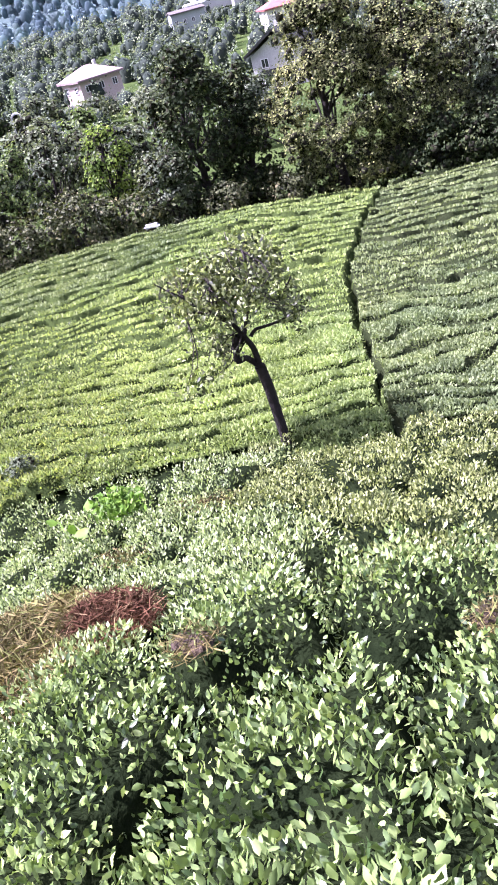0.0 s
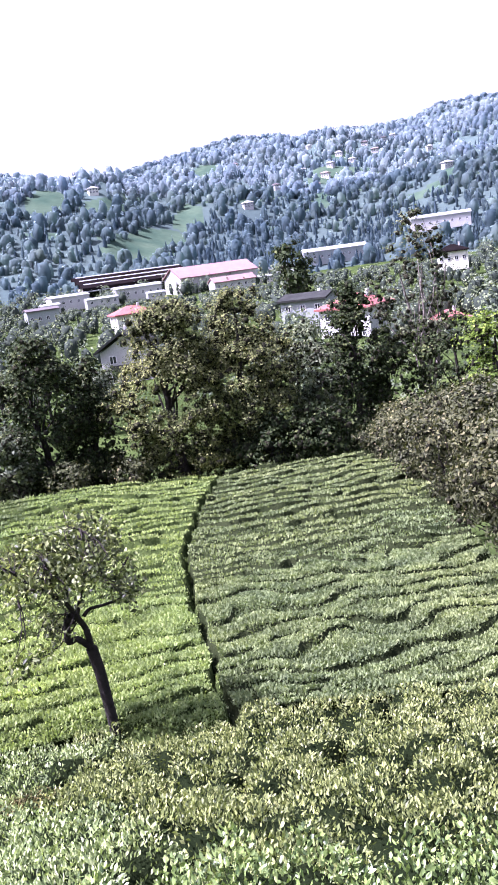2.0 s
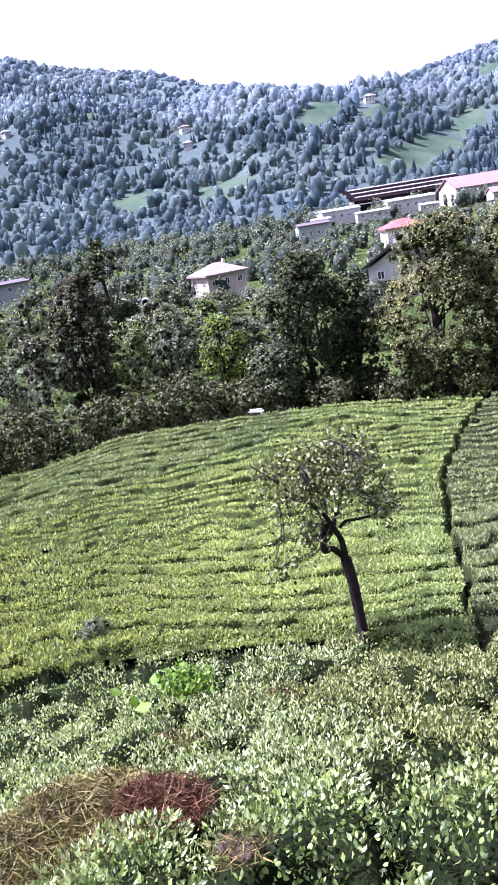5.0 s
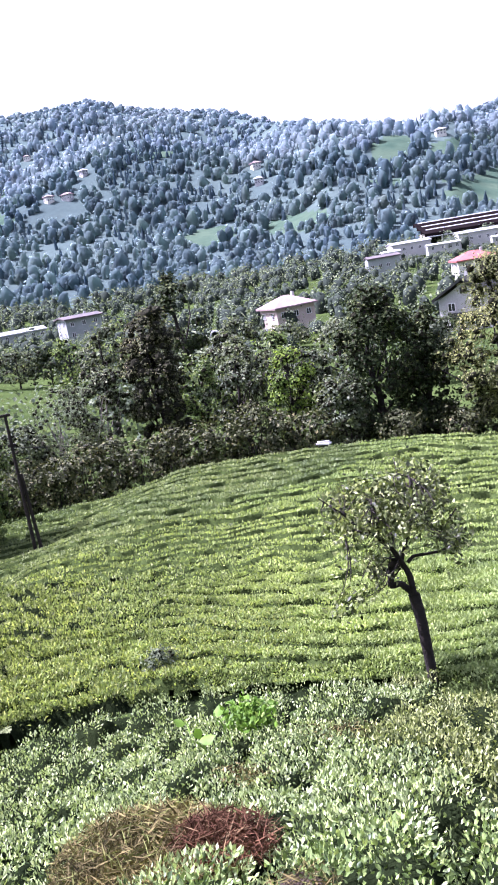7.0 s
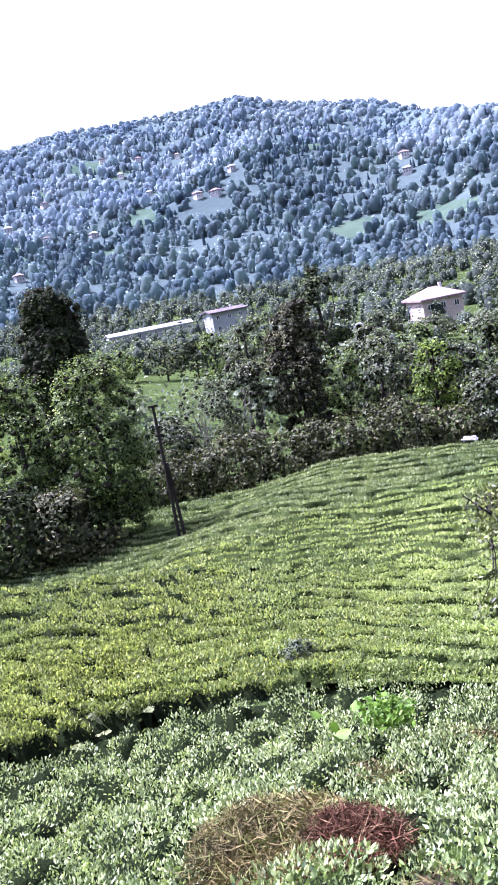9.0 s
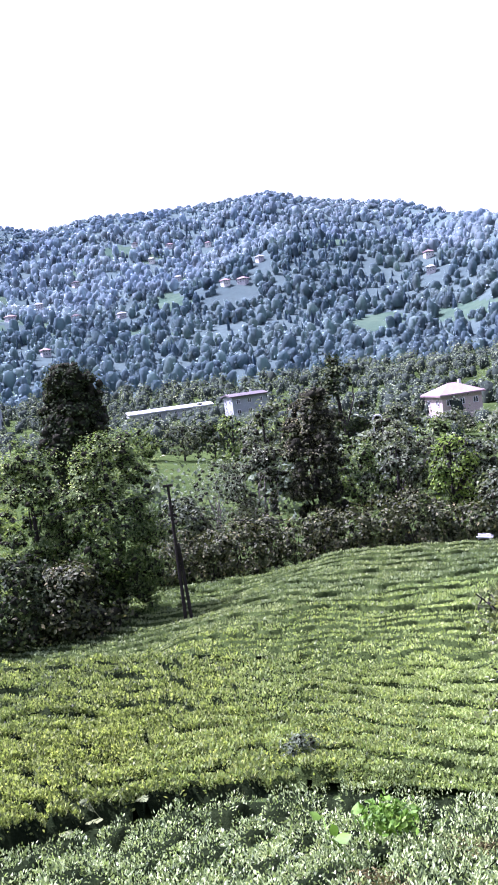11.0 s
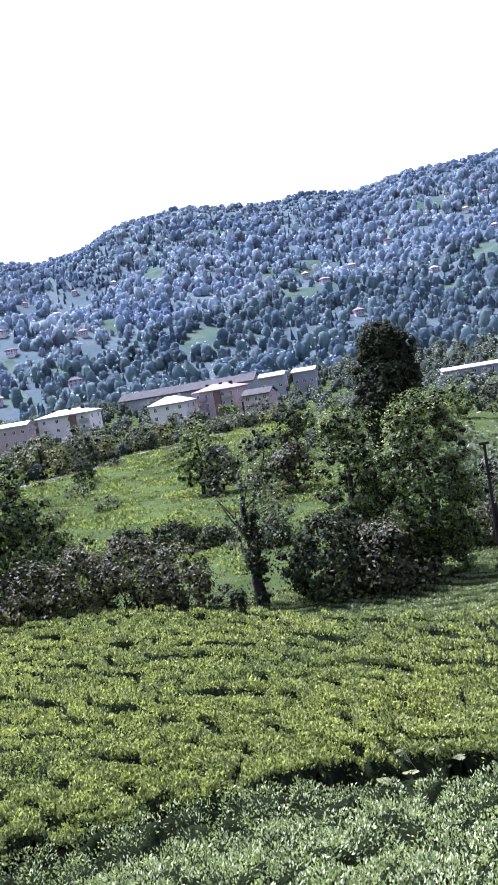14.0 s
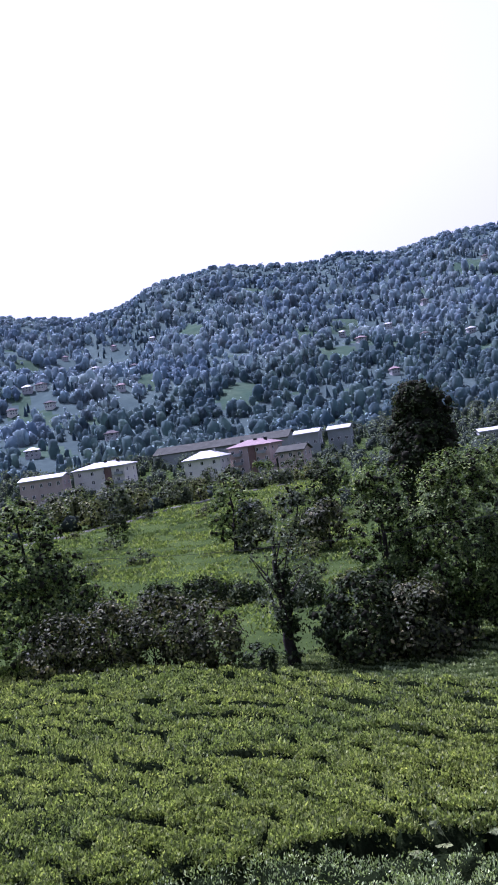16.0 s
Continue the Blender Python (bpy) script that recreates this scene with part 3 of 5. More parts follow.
def scatter_leaves(k, count, x0, x1, y0, y1, size, fine, g, near_bias=0.0):
    x, y = g.uniform(x0, x1, count), g.uniform(y0, y1, count)
    if near_bias:
        keep = g.random(count) < np.clip((near_bias / np.maximum(np.hypot(x, y), 1)) ** 1.3, 0.12, 1)
        x, y = x[keep], y[keep]
    ok = (plot_of(x, y) == k)
    x, y = x[ok], y[ok]
    ok = canopy(x, y) > (0.2, 0.18, 0.2, 0.2, 0.2)[k] * g.uniform(0.5, 1.3, len(x))
    x, y = x[ok], y[ok]
    if k < 2:
        # tufts of shoots with dark hollows between them
        tuft = vnoise(x / 0.13, y / 0.13, 81) + 0.6 * (vnoise(x / 0.45, y / 0.45, 82) - 0.5)
        ok = g.random(len(x)) < np.clip((tuft - 0.3) / 0.25, 0.5, 1)
        x, y = x[ok], y[ok]
    e = 0.08
    h = ground(x, y) + canopy(x, y)
    hx, hy = ground(x + e, y) + canopy(x + e, y), ground(x, y + e) + canopy(x, y + e)
    nrm = unit(np.stack([-(hx - h) / e, -(hy - h) / e, np.ones_like(h)], -1))
    # few young leaves on the row flanks, where the dark body paints the shade
    ok = g.random(len(x)) < np.clip((nrm[:, 2] - (0.15, 0.15, 0.42, 0.46, 0.5)[k]) / 0.3, (0.4, 0.3, 0.1, 0.08, 0.12)[k], 1)
    x, y, h, nrm = x[ok], y[ok], h[ok], nrm[ok]
    n = len(x)
    axis = unit(random_dirs(n, g) * np.array([1, 1, 0.35]) + (nrm * 0.6 + np.array([0, 0, 0.4])) * g.uniform(*((0.5, 2.0) if k == 0 else (0.8, 2.2)), n)[:, None])
    side = unit(np.cross(axis, unit(random_dirs(n, g) * 0.6 + nrm)))
    length = size * g.uniform(0.65, 1.35, n) * np.interp(np.hypot(x, y), (1.2, 2.2, 3.4), (0.72, 0.72, 0.56) if k == 0 else (1, 1, 1))
    width = length * g.uniform(*((0.42, 0.56) if k == 0 else (0.38, 0.5) if k == 1 else (0.4, 0.54)), n)
    if k == 1:
        # bigger, sparser leaves on the lower slope
        big = np.interp(np.hypot(x, y), (8, 12), (0, 1)) * step(-1.5, -4, x)
        ok = g.random(n) < (1 - 0.15 * big) * np.where(y < 0, 0.7, 1.0)
        x, y, h, axis, side, length, width, big = x[ok], y[ok], h[ok], axis[ok], side[ok], length[ok], width[ok], big[ok]
        n = len(x)
        coarse = np.interp(np.hypot(x, y), (3, 6, 10, 16), (1.0, 1.05, 1.2, 1.4))
        ok = g.random(n) < 1 / coarse ** 1.5
        x, y, h, axis, side, length, width, coarse = x[ok], y[ok], h[ok], axis[ok], side[ok], length[ok], width[ok], coarse[ok]
        n = len(x)
        length, width = length * coarse, width * coarse
    if k >= 2:
        coarse = np.interp(np.hypot(x, y), (16, 24, 34, 48), (1.0, 1.05, 1.4, 1.75))
        length, width = length * coarse, width * coarse * 1.1
    sunk = (0.26, 0.24, 0.06, 0.06, 0.2)[k]
    c = np.stack([x, y, h + length * 0.2 + g.normal(0, size * 0.15, n) - sunk * g.random(n) ** 1.5], -1)
    return c, axis, side, length, width


# the parts of the fields that lie nearest bear more leaves
DENSE = {2: (210000, -12, 5, 13, 24), 3: (130000, 1, 12, 13, 24), 4: (150000, -18, -6, 6, 20)}


def build_plots():
    spec = (
        # cell, extent, leaf count before cutting, leaf length, fine, bias
        (0.08, (-6, 5, 0.2, 6), 105000, 0.078, True, 0.0),
        (0.10, (-18, 13, -4.0, 18), 900000, 0.049, False, 11.0),
        (0.11, (-36, 12, 9, 51), 420000, 0.085, False, 24.0),
        (0.105, (0, 21, 10, 51), 230000, 0.085, False, 22.0),
        (0.14, (-48, -5, 4, 27), 440000, 0.092, False, 24.0),
    )
    for k, ((name, mat, label), (cell, ext, count, size, fine, bias)) in enumerate(zip(PLOTS, spec)):
        g = np.random.default_rng(100 + k)
        v, faces, mx, my = grid_patch(k, *ext, cell)
        c, axis, side, length, width = scatter_leaves(k, count, *ext, size, fine, g, bias)
        if k in DENSE:
            more = scatter_leaves(k, *DENSE[k], size, fine, g, 0.0)
            c, axis, side, length, width = (np.concatenate(pair) for pair in zip((c, axis, side, length, width), more))
        if k not in BUSH:
            top = new(name)
            tagged(top, label, "tea bushes", kind="stuff")
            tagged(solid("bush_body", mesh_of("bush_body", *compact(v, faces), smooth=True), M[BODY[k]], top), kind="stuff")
            # the far corner of the young plot is duller
            r, az = np.hypot(c[:, 0], c[:, 1]), np.degrees(np.arctan2(c[:, 0], c[:, 1]))
            dull = (k == 2) & (r + 6 * (fbm(c[:, 0] / 3, c[:, 1] / 3, 47) - 0.5) > np.interp(az, (-24, -12, -5, -3), (33, 36, 41, 60)))
            off = c[:, 0] - cut_x(c[:, 1])
            mixed = (k == 2) & ~dull & (g.random(len(c)) < 0.75 * (1 - step(0.0, 6.0, off)))
            mixed |= (k == 4) & (g.random(len(c)) < 0.45 * step(-5.0, 0.0, off))
            for chosen, tone in ((~dull & ~mixed, mat), (dull, "tea_right"), (mixed, "tea_left" if k == 4 else "tea_terrace")):
                if chosen.any():
                    tagged(solid("foliage", mesh_of("foliage", *leaf_arrays(c[chosen], axis[chosen], side[chosen], length[chosen], width[chosen], 0.22, fine)), M[tone], top), kind="stuff")
            continue
        # the near slope: every bush by itself
        fi, fj = bush_cell(mx, my, *BUSH[k])[:2]
        li, lj = bush_cell(c[:, 0], c[:, 1], *BUSH[k])[:2]
        for bi, bj in sorted(set(zip(fi.tolist(), fj.tolist()))):
            fm, lm = (fi == bi) & (fj == bj), (li == bi) & (lj == bj)
            if fm.sum() < 12 or lm.sum() < 20:
                continue
            ox, oy = float(mx[fm].mean()), float(my[fm].mean())
            origin = np.array([ox, oy, gz(ox, oy)])
            top = new(name)
            top.location = origin
            tagged(top, label, "tea bush", "tea bushes on the slope")
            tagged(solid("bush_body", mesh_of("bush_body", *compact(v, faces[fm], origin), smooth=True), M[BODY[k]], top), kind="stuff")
            tagged(solid("foliage", mesh_of("foliage", *leaf_arrays(c[lm] - origin, axis[lm], side[lm], length[lm], width[lm], 0.22, fine), smooth=fine), M["tea_warm" if k == 1 and ox > 0.4 - 0.1 * oy else mat], top), kind="stuff")


build_plots()


# ---- trees ----
def lump_crowns(centres, radii, heights, cone, g, rings=4, sides=7):
    """Far crowns as joined lumpy shells; cone: pointed crowns."""
    t = np.linspace(0.05, 0.86, rings)
    prof_round = np.interp(t, (0.04, 0.32, 0.62, 0.86), (0.62, 1.0, 0.95, 0.66))
    prof_cone = np.interp(t, (0.04, 0.32, 0.62, 0.86), (0.95, 0.72, 0.42, 0.16))
    n = len(centres)
    a = np.linspace(0, 2 * np.pi, sides, endpoint=False)
    prof = np.where(cone[:, None], prof_cone, prof_round)
    rad = radii[:, None, None] * prof[:, :, None] * g.uniform(0.6, 1.35, (n, rings, sides))
    ph = g.uniform(0, 6.28, n)[:, None, None] + a[None, None] + np.arange(rings)[None, :, None] * 0.45
    z = heights[:, None, None] * (t[None, :, None] + g.uniform(-0.1, 0.1, (n, rings, sides)))
    v = np.stack([rad * np.cos(ph), rad * np.sin(ph), z], -1) + centres[:, None, None]
    tip = centres + np.stack([g.normal(0, 0.1, n) * radii, g.normal(0, 0.1, n) * radii, heights], -1)
    v = np.concatenate([v.reshape(n, -1, 3), tip[:, None]], 1)
    per = rings * sides + 1
    quads, tris = [], []
    for i in range(rings - 1):
        for j in range(sides):
            p, q = i * sides + j, i * sides + (j + 1) % sides
            quads.append((p, q, q + sides, p + sides))
    for j in range(sides):
        tris.append(((rings - 1) * sides + j, (rings - 1) * sides + (j + 1) % sides, per - 1))
    o = (np.arange(n) * per)[:, None, None]
    return v.reshape(-1, 3), (o + np.array(quads)).reshape(-1, 4), (o + np.array(tris)).reshape(-1, 3)


def tube(path, radii, sides=7):
    """A tapered limb along a path, as vertices and quads."""
    path = np.asarray(path, dtype=float)
    tang = unit(np.gradient(path, axis=0))
    ref = np.where(np.abs(tang[:, 2:3]) > 0.9, np.array([[1.0, 0, 0]]), np.array([[0, 0, 1.0]]))
    u = unit(np.cross(tang, ref))
    w = np.cross(tang, u)
    t = np.linspace(0, 2 * np.pi, sides, endpoint=False)
    ringv = (u[:, None] * np.cos(t)[None, :, None] + w[:, None] * np.sin(t)[None, :, None]) * np.asarray(radii)[:, None, None]
    v = (path[:, None] + ringv).reshape(-1, 3)
    n = len(path)
    i, j = np.meshgrid(np.arange(n - 1), np.arange(sides), indexing="ij")
    a = (i * sides + j).ravel()
    b = (i * sides + (j + 1) % sides).ravel()
    return v, np.stack([a, b, b + sides, a + sides], -1)


def joined(pieces):
    vs, fs, o = [], [], 0
    for v, f in pieces:
        vs.append(v)
        fs.append(f + o)
        o += len(v)
    return np.concatenate(vs), np.concatenate(fs)


def limb(p0, p1, bend, g, n=6):
    t = np.linspace(0, 1, n)[:, None]
    p0, p1 = np.asarray(p0, float), np.asarray(p1, float)
    off = g.normal(size=3) * bend * np.linalg.norm(p1 - p0)
    return p0 * (1 - t) + p1 * t + off * np.sin(np.pi * t) + g.normal(size=(n, 3)) * 0.015 * np.linalg.norm(p1 - p0) * np.sin(np.pi * t)


def crown_profile(kind, t):
    """Crown half-width, 0 to 1, at height fraction t."""
    if kind == "round":
        return np.sqrt(np.clip(1 - (2 * t - 1) ** 2, 0, 1))
    if kind == "cone":
        return (1 - t) ** 0.8 * 0.95 + 0.05
    if kind == "tower":
        return np.clip(1 - np.abs(2 * t - 1) ** 3.2, 0, 1) ** 0.5 * (1 - 0.15 * t)
    return np.clip(np.sin(np.pi * np.clip(t * 0.85 + 0.12, 0, 1)), 0, 1) ** 0.6


def make_tree(name, height, width, crown_from, kind, leaf, bark, seed, clumps=90, per=34, leaf_size=0.26, stems=1, clump=0.55, trunk=0.028, hollow=0.35, core=0.4, finer=1.0):
    """A tree of trunk, limbs and a crown of many leaves in clumps. The origin is at its foot."""
    g = np.random.default_rng(seed)
    top = new(name)
    z0, z1 = height * crown_from, height
    n = int(clumps * 1.25 * finer)
    per, clump, leaf_size = per / finer ** 0.6, clump * finer ** -0.33, leaf_size * finer ** -0.3
    t = g.beta(1.3, 1.2, n)
    a = g.uniform(0, 2 * np.pi, n)
    rad = crown_profile(kind, t) * width / 2 * np.sqrt(g.uniform(hollow, 1.0, n)) * (0.55 + 0.8 * vnoise(a * 1.3 + seed, t * 4 + seed, seed))
    c = np.stack([rad * np.cos(a), rad * np.sin(a), z0 + (z1 - z0) * t], -1)
    # most clumps gather in boughs, with darker hollows between them
    boughs = max(8, n // 16)
    bough = g.integers(0, boughs, n)
    spread_of = min(width, z1 - z0) * g.uniform(0.06, 0.11, boughs)
    gathered = c[:boughs][bough] * np.array([0.9, 0.9, 1.0]) + g.normal(size=(n, 3)) * spread_of[bough][:, None] * np.array([1.0, 1.0, 0.62])
    gathered[:, 2] = np.clip(gathered[:, 2], z0 + 0.05, z1)
    c = np.where((g.random(n) < (0.6 if height > 6 else 0.2))[:, None], gathered, c)
    pieces = []
    for s in range(stems):
        lean = g.normal(size=2) * 0.12 * height * (0.25 if stems == 1 else 1.0)
        foot = np.array([*(g.normal(size=2) * 0.25 * (stems > 1)), -0.25])
        end = np.array([lean[0], lean[1], height * (0.9 if stems == 1 else 0.75)])
        path = limb(foot, end, 0.03, g, 9)
        r0 = trunk * height / math.sqrt(stems)
        rr = np.linspace(r0, r0 * 0.18, 9)
        rr[0] *= 1.35
        pieces.append(tube(path, rr, 8))
        for q in range(max(5, 14 // stems)):
            k = int(g.integers(0, n))
            tt = np.clip((c[k, 2] / height) * g.uniform(0.45, 0.8), 0.1, 0.85)
            start = np.array([np.interp(tt, np.linspace(0, 1, 9), path[:, m]) for m in range(3)])
            lr = r0 * (1 - tt) * 0.5
            pieces.append(tube(limb(start, c[k], 0.1, g), np.linspace(lr, lr * 0.2, 6), 5))
    tv, tf = joined(pieces)
    solid("trunk", mesh_of("trunk", tv, tf, smooth=True), M[bark], top)
    per = int(per * 0.9)
    k = np.repeat(np.arange(n), per)
    spread = clump * g.uniform(0.6, 1.3, n)[k][:, None]
    pos = c[k] + g.normal(size=(n * per, 3)) * spread * np.array([1, 1, 0.7]) * 0.62
    pos[:, 2] = np.maximum(pos[:, 2], 0.15)
    out = unit(pos - np.array([0, 0, (z0 + z1) / 2]) * 1.0)
    nrm = unit(0.7 * unit(pos - c[k]) + 0.6 * out + 0.75 * random_dirs(len(pos), g) + np.array([0, 0, 0.3]))
    axis = unit(np.cross(nrm, random_dirs(len(pos), g)))
    side = np.cross(nrm, axis)
    ln = leaf_size * g.uniform(0.7, 1.45, len(pos))
    lv, lf = leaf_arrays(pos, axis, side, ln, ln * 0.6, 0.2)
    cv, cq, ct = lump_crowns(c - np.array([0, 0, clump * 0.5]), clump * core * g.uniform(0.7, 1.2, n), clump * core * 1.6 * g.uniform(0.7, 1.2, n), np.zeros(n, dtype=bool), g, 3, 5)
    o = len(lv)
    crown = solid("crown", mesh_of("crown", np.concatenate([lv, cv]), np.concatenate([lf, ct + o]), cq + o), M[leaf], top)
    # the core faces get the dark colour that stands for inner shade
    crown.data.materials.append(M["inner_shade"])
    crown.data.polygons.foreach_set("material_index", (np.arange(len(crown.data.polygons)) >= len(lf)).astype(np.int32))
    return top


def tree(name, label, az, r, top_el, width_deg, kind="oval", leaf="leaf_green", bark="bark", crown_from=0.2, category="tree", base=None, **more):
    """A tree that stands at azimuth az and distance r and reaches up to elevation top_el."""
    x, y = at(az, r)
    z = gz(x, y) if base is None else base
    h = r * math.tan(radians(top_el)) - z
    w = 2 * r * math.tan(radians(width_deg / 2))
    if r > 80:
        more["per"], more["leaf_size"] = int(more.get("per", 34) * 0.7), more.get("leaf_size", 0.26) * 1.15
    elif "bush" not in name:
        more.setdefault("finer", 1.8)
        more.setdefault("core", 0.48)
    ob = make_tree(name, h, w, crown_from, kind, leaf, bark, int(abs(az * 37 + r * 11)) % 9973, **more)
    ob.location = (x, y, z - 0.05)
    return tagged(ob, label, category)


# trees and bushes behind the tea field
tree("broadleaf_tree", "tall yellowing broadleaf tree behind the tea field", 6.7, 54, -1.7, 6.8, leaf="leaf_olive", clumps=260, per=95, crown_from=0.03, clump=0.62, hollow=0.5, leaf_size=0.17)
tree("broadleaf_tree", "tall broadleaf tree, sunlit on one side", 11.5, 55, -1.7, 6.2, leaf="leaf_olive", clumps=240, per=95, crown_from=0.03, clump=0.62, hollow=0.5, leaf_size=0.17)
tree("dark_tree", "dense dark green tree at the field edge", -2.4, 54, -3.1, 5.4, leaf="leaf_dark", clumps=190, per=42, crown_from=0.08, hollow=0.5)
tree("dark_tree", "dense dark green tree at the field edge", 0.9, 55, -4.4, 4.6, kind="cone", leaf="leaf_dark", clumps=120, per=40, crown_from=0.1)
tree("young_tree", "bright green young tree", -8.6, 57, -6.3, 3.4, leaf="leaf_bright", clumps=60, per=36, crown_from=0.15)
tree("grey_shrub", "grey-green rounded shrub at the field edge", -5.3, 52.5, -8.8, 4.2, "round", "leaf_grey", clumps=60, per=36, crown_from=0.05, stems=3, category="shrub")
tree("grey_tree", "grey-green tree among the hedge", -11.8, 60, -5.6, 5.0, leaf="leaf_grey", clumps=80, per=36, crown_from=0.1)
tree("grey_tree", "grey-green tree among the hedge", -14.6, 63, -6.2, 4.5, leaf="leaf_green", clumps=80, per=36, crown_from=0.1)
tree("ivy_tree", "tall narrow tree overgrown with ivy", -17.5, 61, -2.1, 3.5, "tower", "leaf_hazel", clumps=200, per=60, crown_from=0.03, core=0.75, hollow=0.6, leaf_size=0.2)
tree("dark_tree", "dark tall tree in the valley", -15.3, 95, 0.1, 3.4, leaf="leaf_dark", clumps=100, per=36, crown_from=0.1, leaf_size=0.35, clump=0.8)
tree("willow", "rounded grey-green willow among valley trees", -20.6, 86, -2.8, 3.6, "round", "leaf_grey", clumps=90, per=36, crown_from=0.1, leaf_size=0.34, clump=0.8)
tree("grey_shrub", "tall grey-green shrub behind the field hedge", -27.2, 57, -8.2, 4.6, "round", "leaf_grey", clumps=80, per=40, crown_from=0.02, stems=4, category="shrub")
tree("bare_tree", "bare twiggy tree with a purplish cast", -24.6, 58, -6.2, 5.2, "round", "leaf_twig", "pale_bark", clumps=130, per=44, crown_from=0.06, leaf_size=0.14, stems=4, core=0.3)
tree("bare_tree", "bare twiggy tree with a purplish cast", -21.6, 61, -5.2, 4.6, "round", "leaf_grey", "pale_bark", clumps=110, per=24, crown_from=0.1, leaf_size=0.22, stems=3)
for i, (az, r, el) in enumerate(((-28.7, 52.5, -10.9), (-27.0, 53, -10.6), (-25.2, 52.5, -10.8), (-23.3, 52, -10.3), (-21.4, 52, -10.2), (-19.4, 51.5, -10.6), (-17.4, 51.5, -10.2), (-15.4, 51.5, -10.4), (-13.4, 51.5, -9.8), (-11.4, 51.5, -9.6), (-9.5, 51.5, -10.6), (-7.4, 51.5, -10.8), (-1.4, 51.8, -11.6), (2.6, 52, -11.6))):
    tagged(tree("hedge_bush", "russet-green bush in the field hedge", az, r, el, 3.4, "round", "leaf_russet", clumps=44, per=34, crown_from=0.02, stems=3, leaf_size=0.2, clump=0.4, category="bush"), group="hedge bushes")
# dark shrubs added in place of the shade under the trees
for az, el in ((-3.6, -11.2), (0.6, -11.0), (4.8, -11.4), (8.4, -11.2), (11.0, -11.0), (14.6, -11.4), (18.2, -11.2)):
    tree("shade_shrub", "dark shrub added to fill the shade under the trees", az, 56, el, 4.6, "round", "leaf_dark", clumps=40, per=30, crown_from=0.0, stems=3, leaf_size=0.3, category="shrub")
for az, r, el, wd, lf in ((-8.4, 150, -4.7, 2.8, "leaf_grey"), (-4.6, 152, -5.0, 2.6, "leaf_grey"), (-6.4, 158, -5.9, 2.4, "leaf_green"), (-11.6, 140, -3.9, 3.0, "leaf_grey"), (-2.4, 150, -4.2, 2.6, "leaf_green")):
    tagged(tree("valley_tree", "grey-green tree standing before the valley houses", az, r, el, wd, "round", lf, clumps=70, per=30, crown_from=0.1, leaf_size=0.45, clump=1.0), group="valley trees")
for az, r, el, wd, lf in ((-12.4, 80, -4.6, 4.0, "leaf_grey"), (-9.6, 86, -5.0, 3.4, "leaf_green"), (-7.2, 78, -6.6, 3.4, "leaf_grey"), (-4.8, 90, -4.8, 3.4, "leaf_grey"), (-1.6, 88, -4.2, 3.2, "leaf_green"), (1.8, 84, -5.6, 2.8, "leaf_grey"), (13.6, 80, -4.8, 3.8, "leaf_grey"), (15.8, 90, -4.2, 3.0, "leaf_twig"), (12.2, 100, -4.0, 3.2, "leaf_green"), (-17.0, 100, -2.6, 3.0, "leaf_grey"), (-19.0, 110, -2.4, 2.6, "leaf_green"), (-23.0, 120, -2.9, 2.6, "leaf_green")):
    tagged(tree("valley_tree", "tall grey-green tree between field and houses", az, r, el, wd, "oval", lf, clumps=80, per=32, crown_from=0.1, leaf_size=0.32, clump=0.75), group="valley trees")
block_trees = random.Random(8)
for k in range(46):
    az = -61.5 + (k % 23) * 1.0 + block_trees.uniform(-0.5, 0.5)
    r = float(np.interp(az, (-61, -54, -47, -41), (148, 158, 205, 228))) + (k // 23) * 32 + block_trees.uniform(-4, 12)
    slim = block_trees.random() < 0.2
    tagged(tree("valley_tree", "slim conical tree at the foot of the blocks" if slim else "rounded green tree at the foot of the blocks", az, r, block_trees.uniform(-3.3, -2.3) + 0.5 * (k // 23), 0.8 if slim else block_trees.uniform(1.5, 2.5), "cone" if slim else "round", block_trees.choice(("leaf_grey", "leaf_green", "leaf_grey", "leaf_olive", "leaf_grey")), clumps=34, per=22, crown_from=0.05, leaf_size=0.55, clump=0.95), group="valley trees")
# beyond the right-hand plot
for az, r, el, wd in ((21.6, 47, -10.8, 5.0), (23.4, 39, -10.2, 6.0), (25.6, 33, -10.0, 7.0), (28.0, 28.5, -9.8, 8.0), (30.4, 25, -10.0, 9.0), (27.2, 40, -9.4, 7.0)):
    tagged(tree("hazel_bush", "big russet-green hazel bush beside the tea", az, r, el, wd, "round", "leaf_hazel", clumps=120, per=56, crown_from=0.04, stems=5, leaf_size=0.135, clump=0.4, core=0.35, category="bush"), group="hazel bushes")
tree("spruce", "dark conical tree behind the bushes", 19.2, 60, -2.2, 6.0, "cone", "leaf_dark", clumps=190, per=40, crown_from=0.05)
tree("thin_tree", "tall thin sparse tree showing its stems", 23.8, 64, 1.8, 6.0, "oval", "leaf_grey", "pale_bark", clumps=110, per=20, crown_from=0.25, stems=3)
tree("dark_tree", "dark tree in the belt behind the field", 21.4, 62, -5.6, 5.0, "round", "leaf_dark", clumps=90, per=38, crown_from=0.05)
tree("dark_tree", "dark tree in the belt behind the field", 25.8, 61, -5.2, 5.5, "round", "leaf_dark", clumps=90, per=38, crown_from=0.05)
tree("grey_tree", "grey-green tree in the belt behind the field", 16.0, 57, -5.8, 4.6, "round", "leaf_grey", clumps=90, per=38, crown_from=0.05)
# two more dark shrubs added where deep shade lies under the trees
tree("shade_shrub", "dark shrub added to fill the shade under the trees", 12.9, 53, -10.4, 5.2, "round", "leaf_dark", clumps=60, per=38, crown_from=0.02, stems=3, category="shrub")
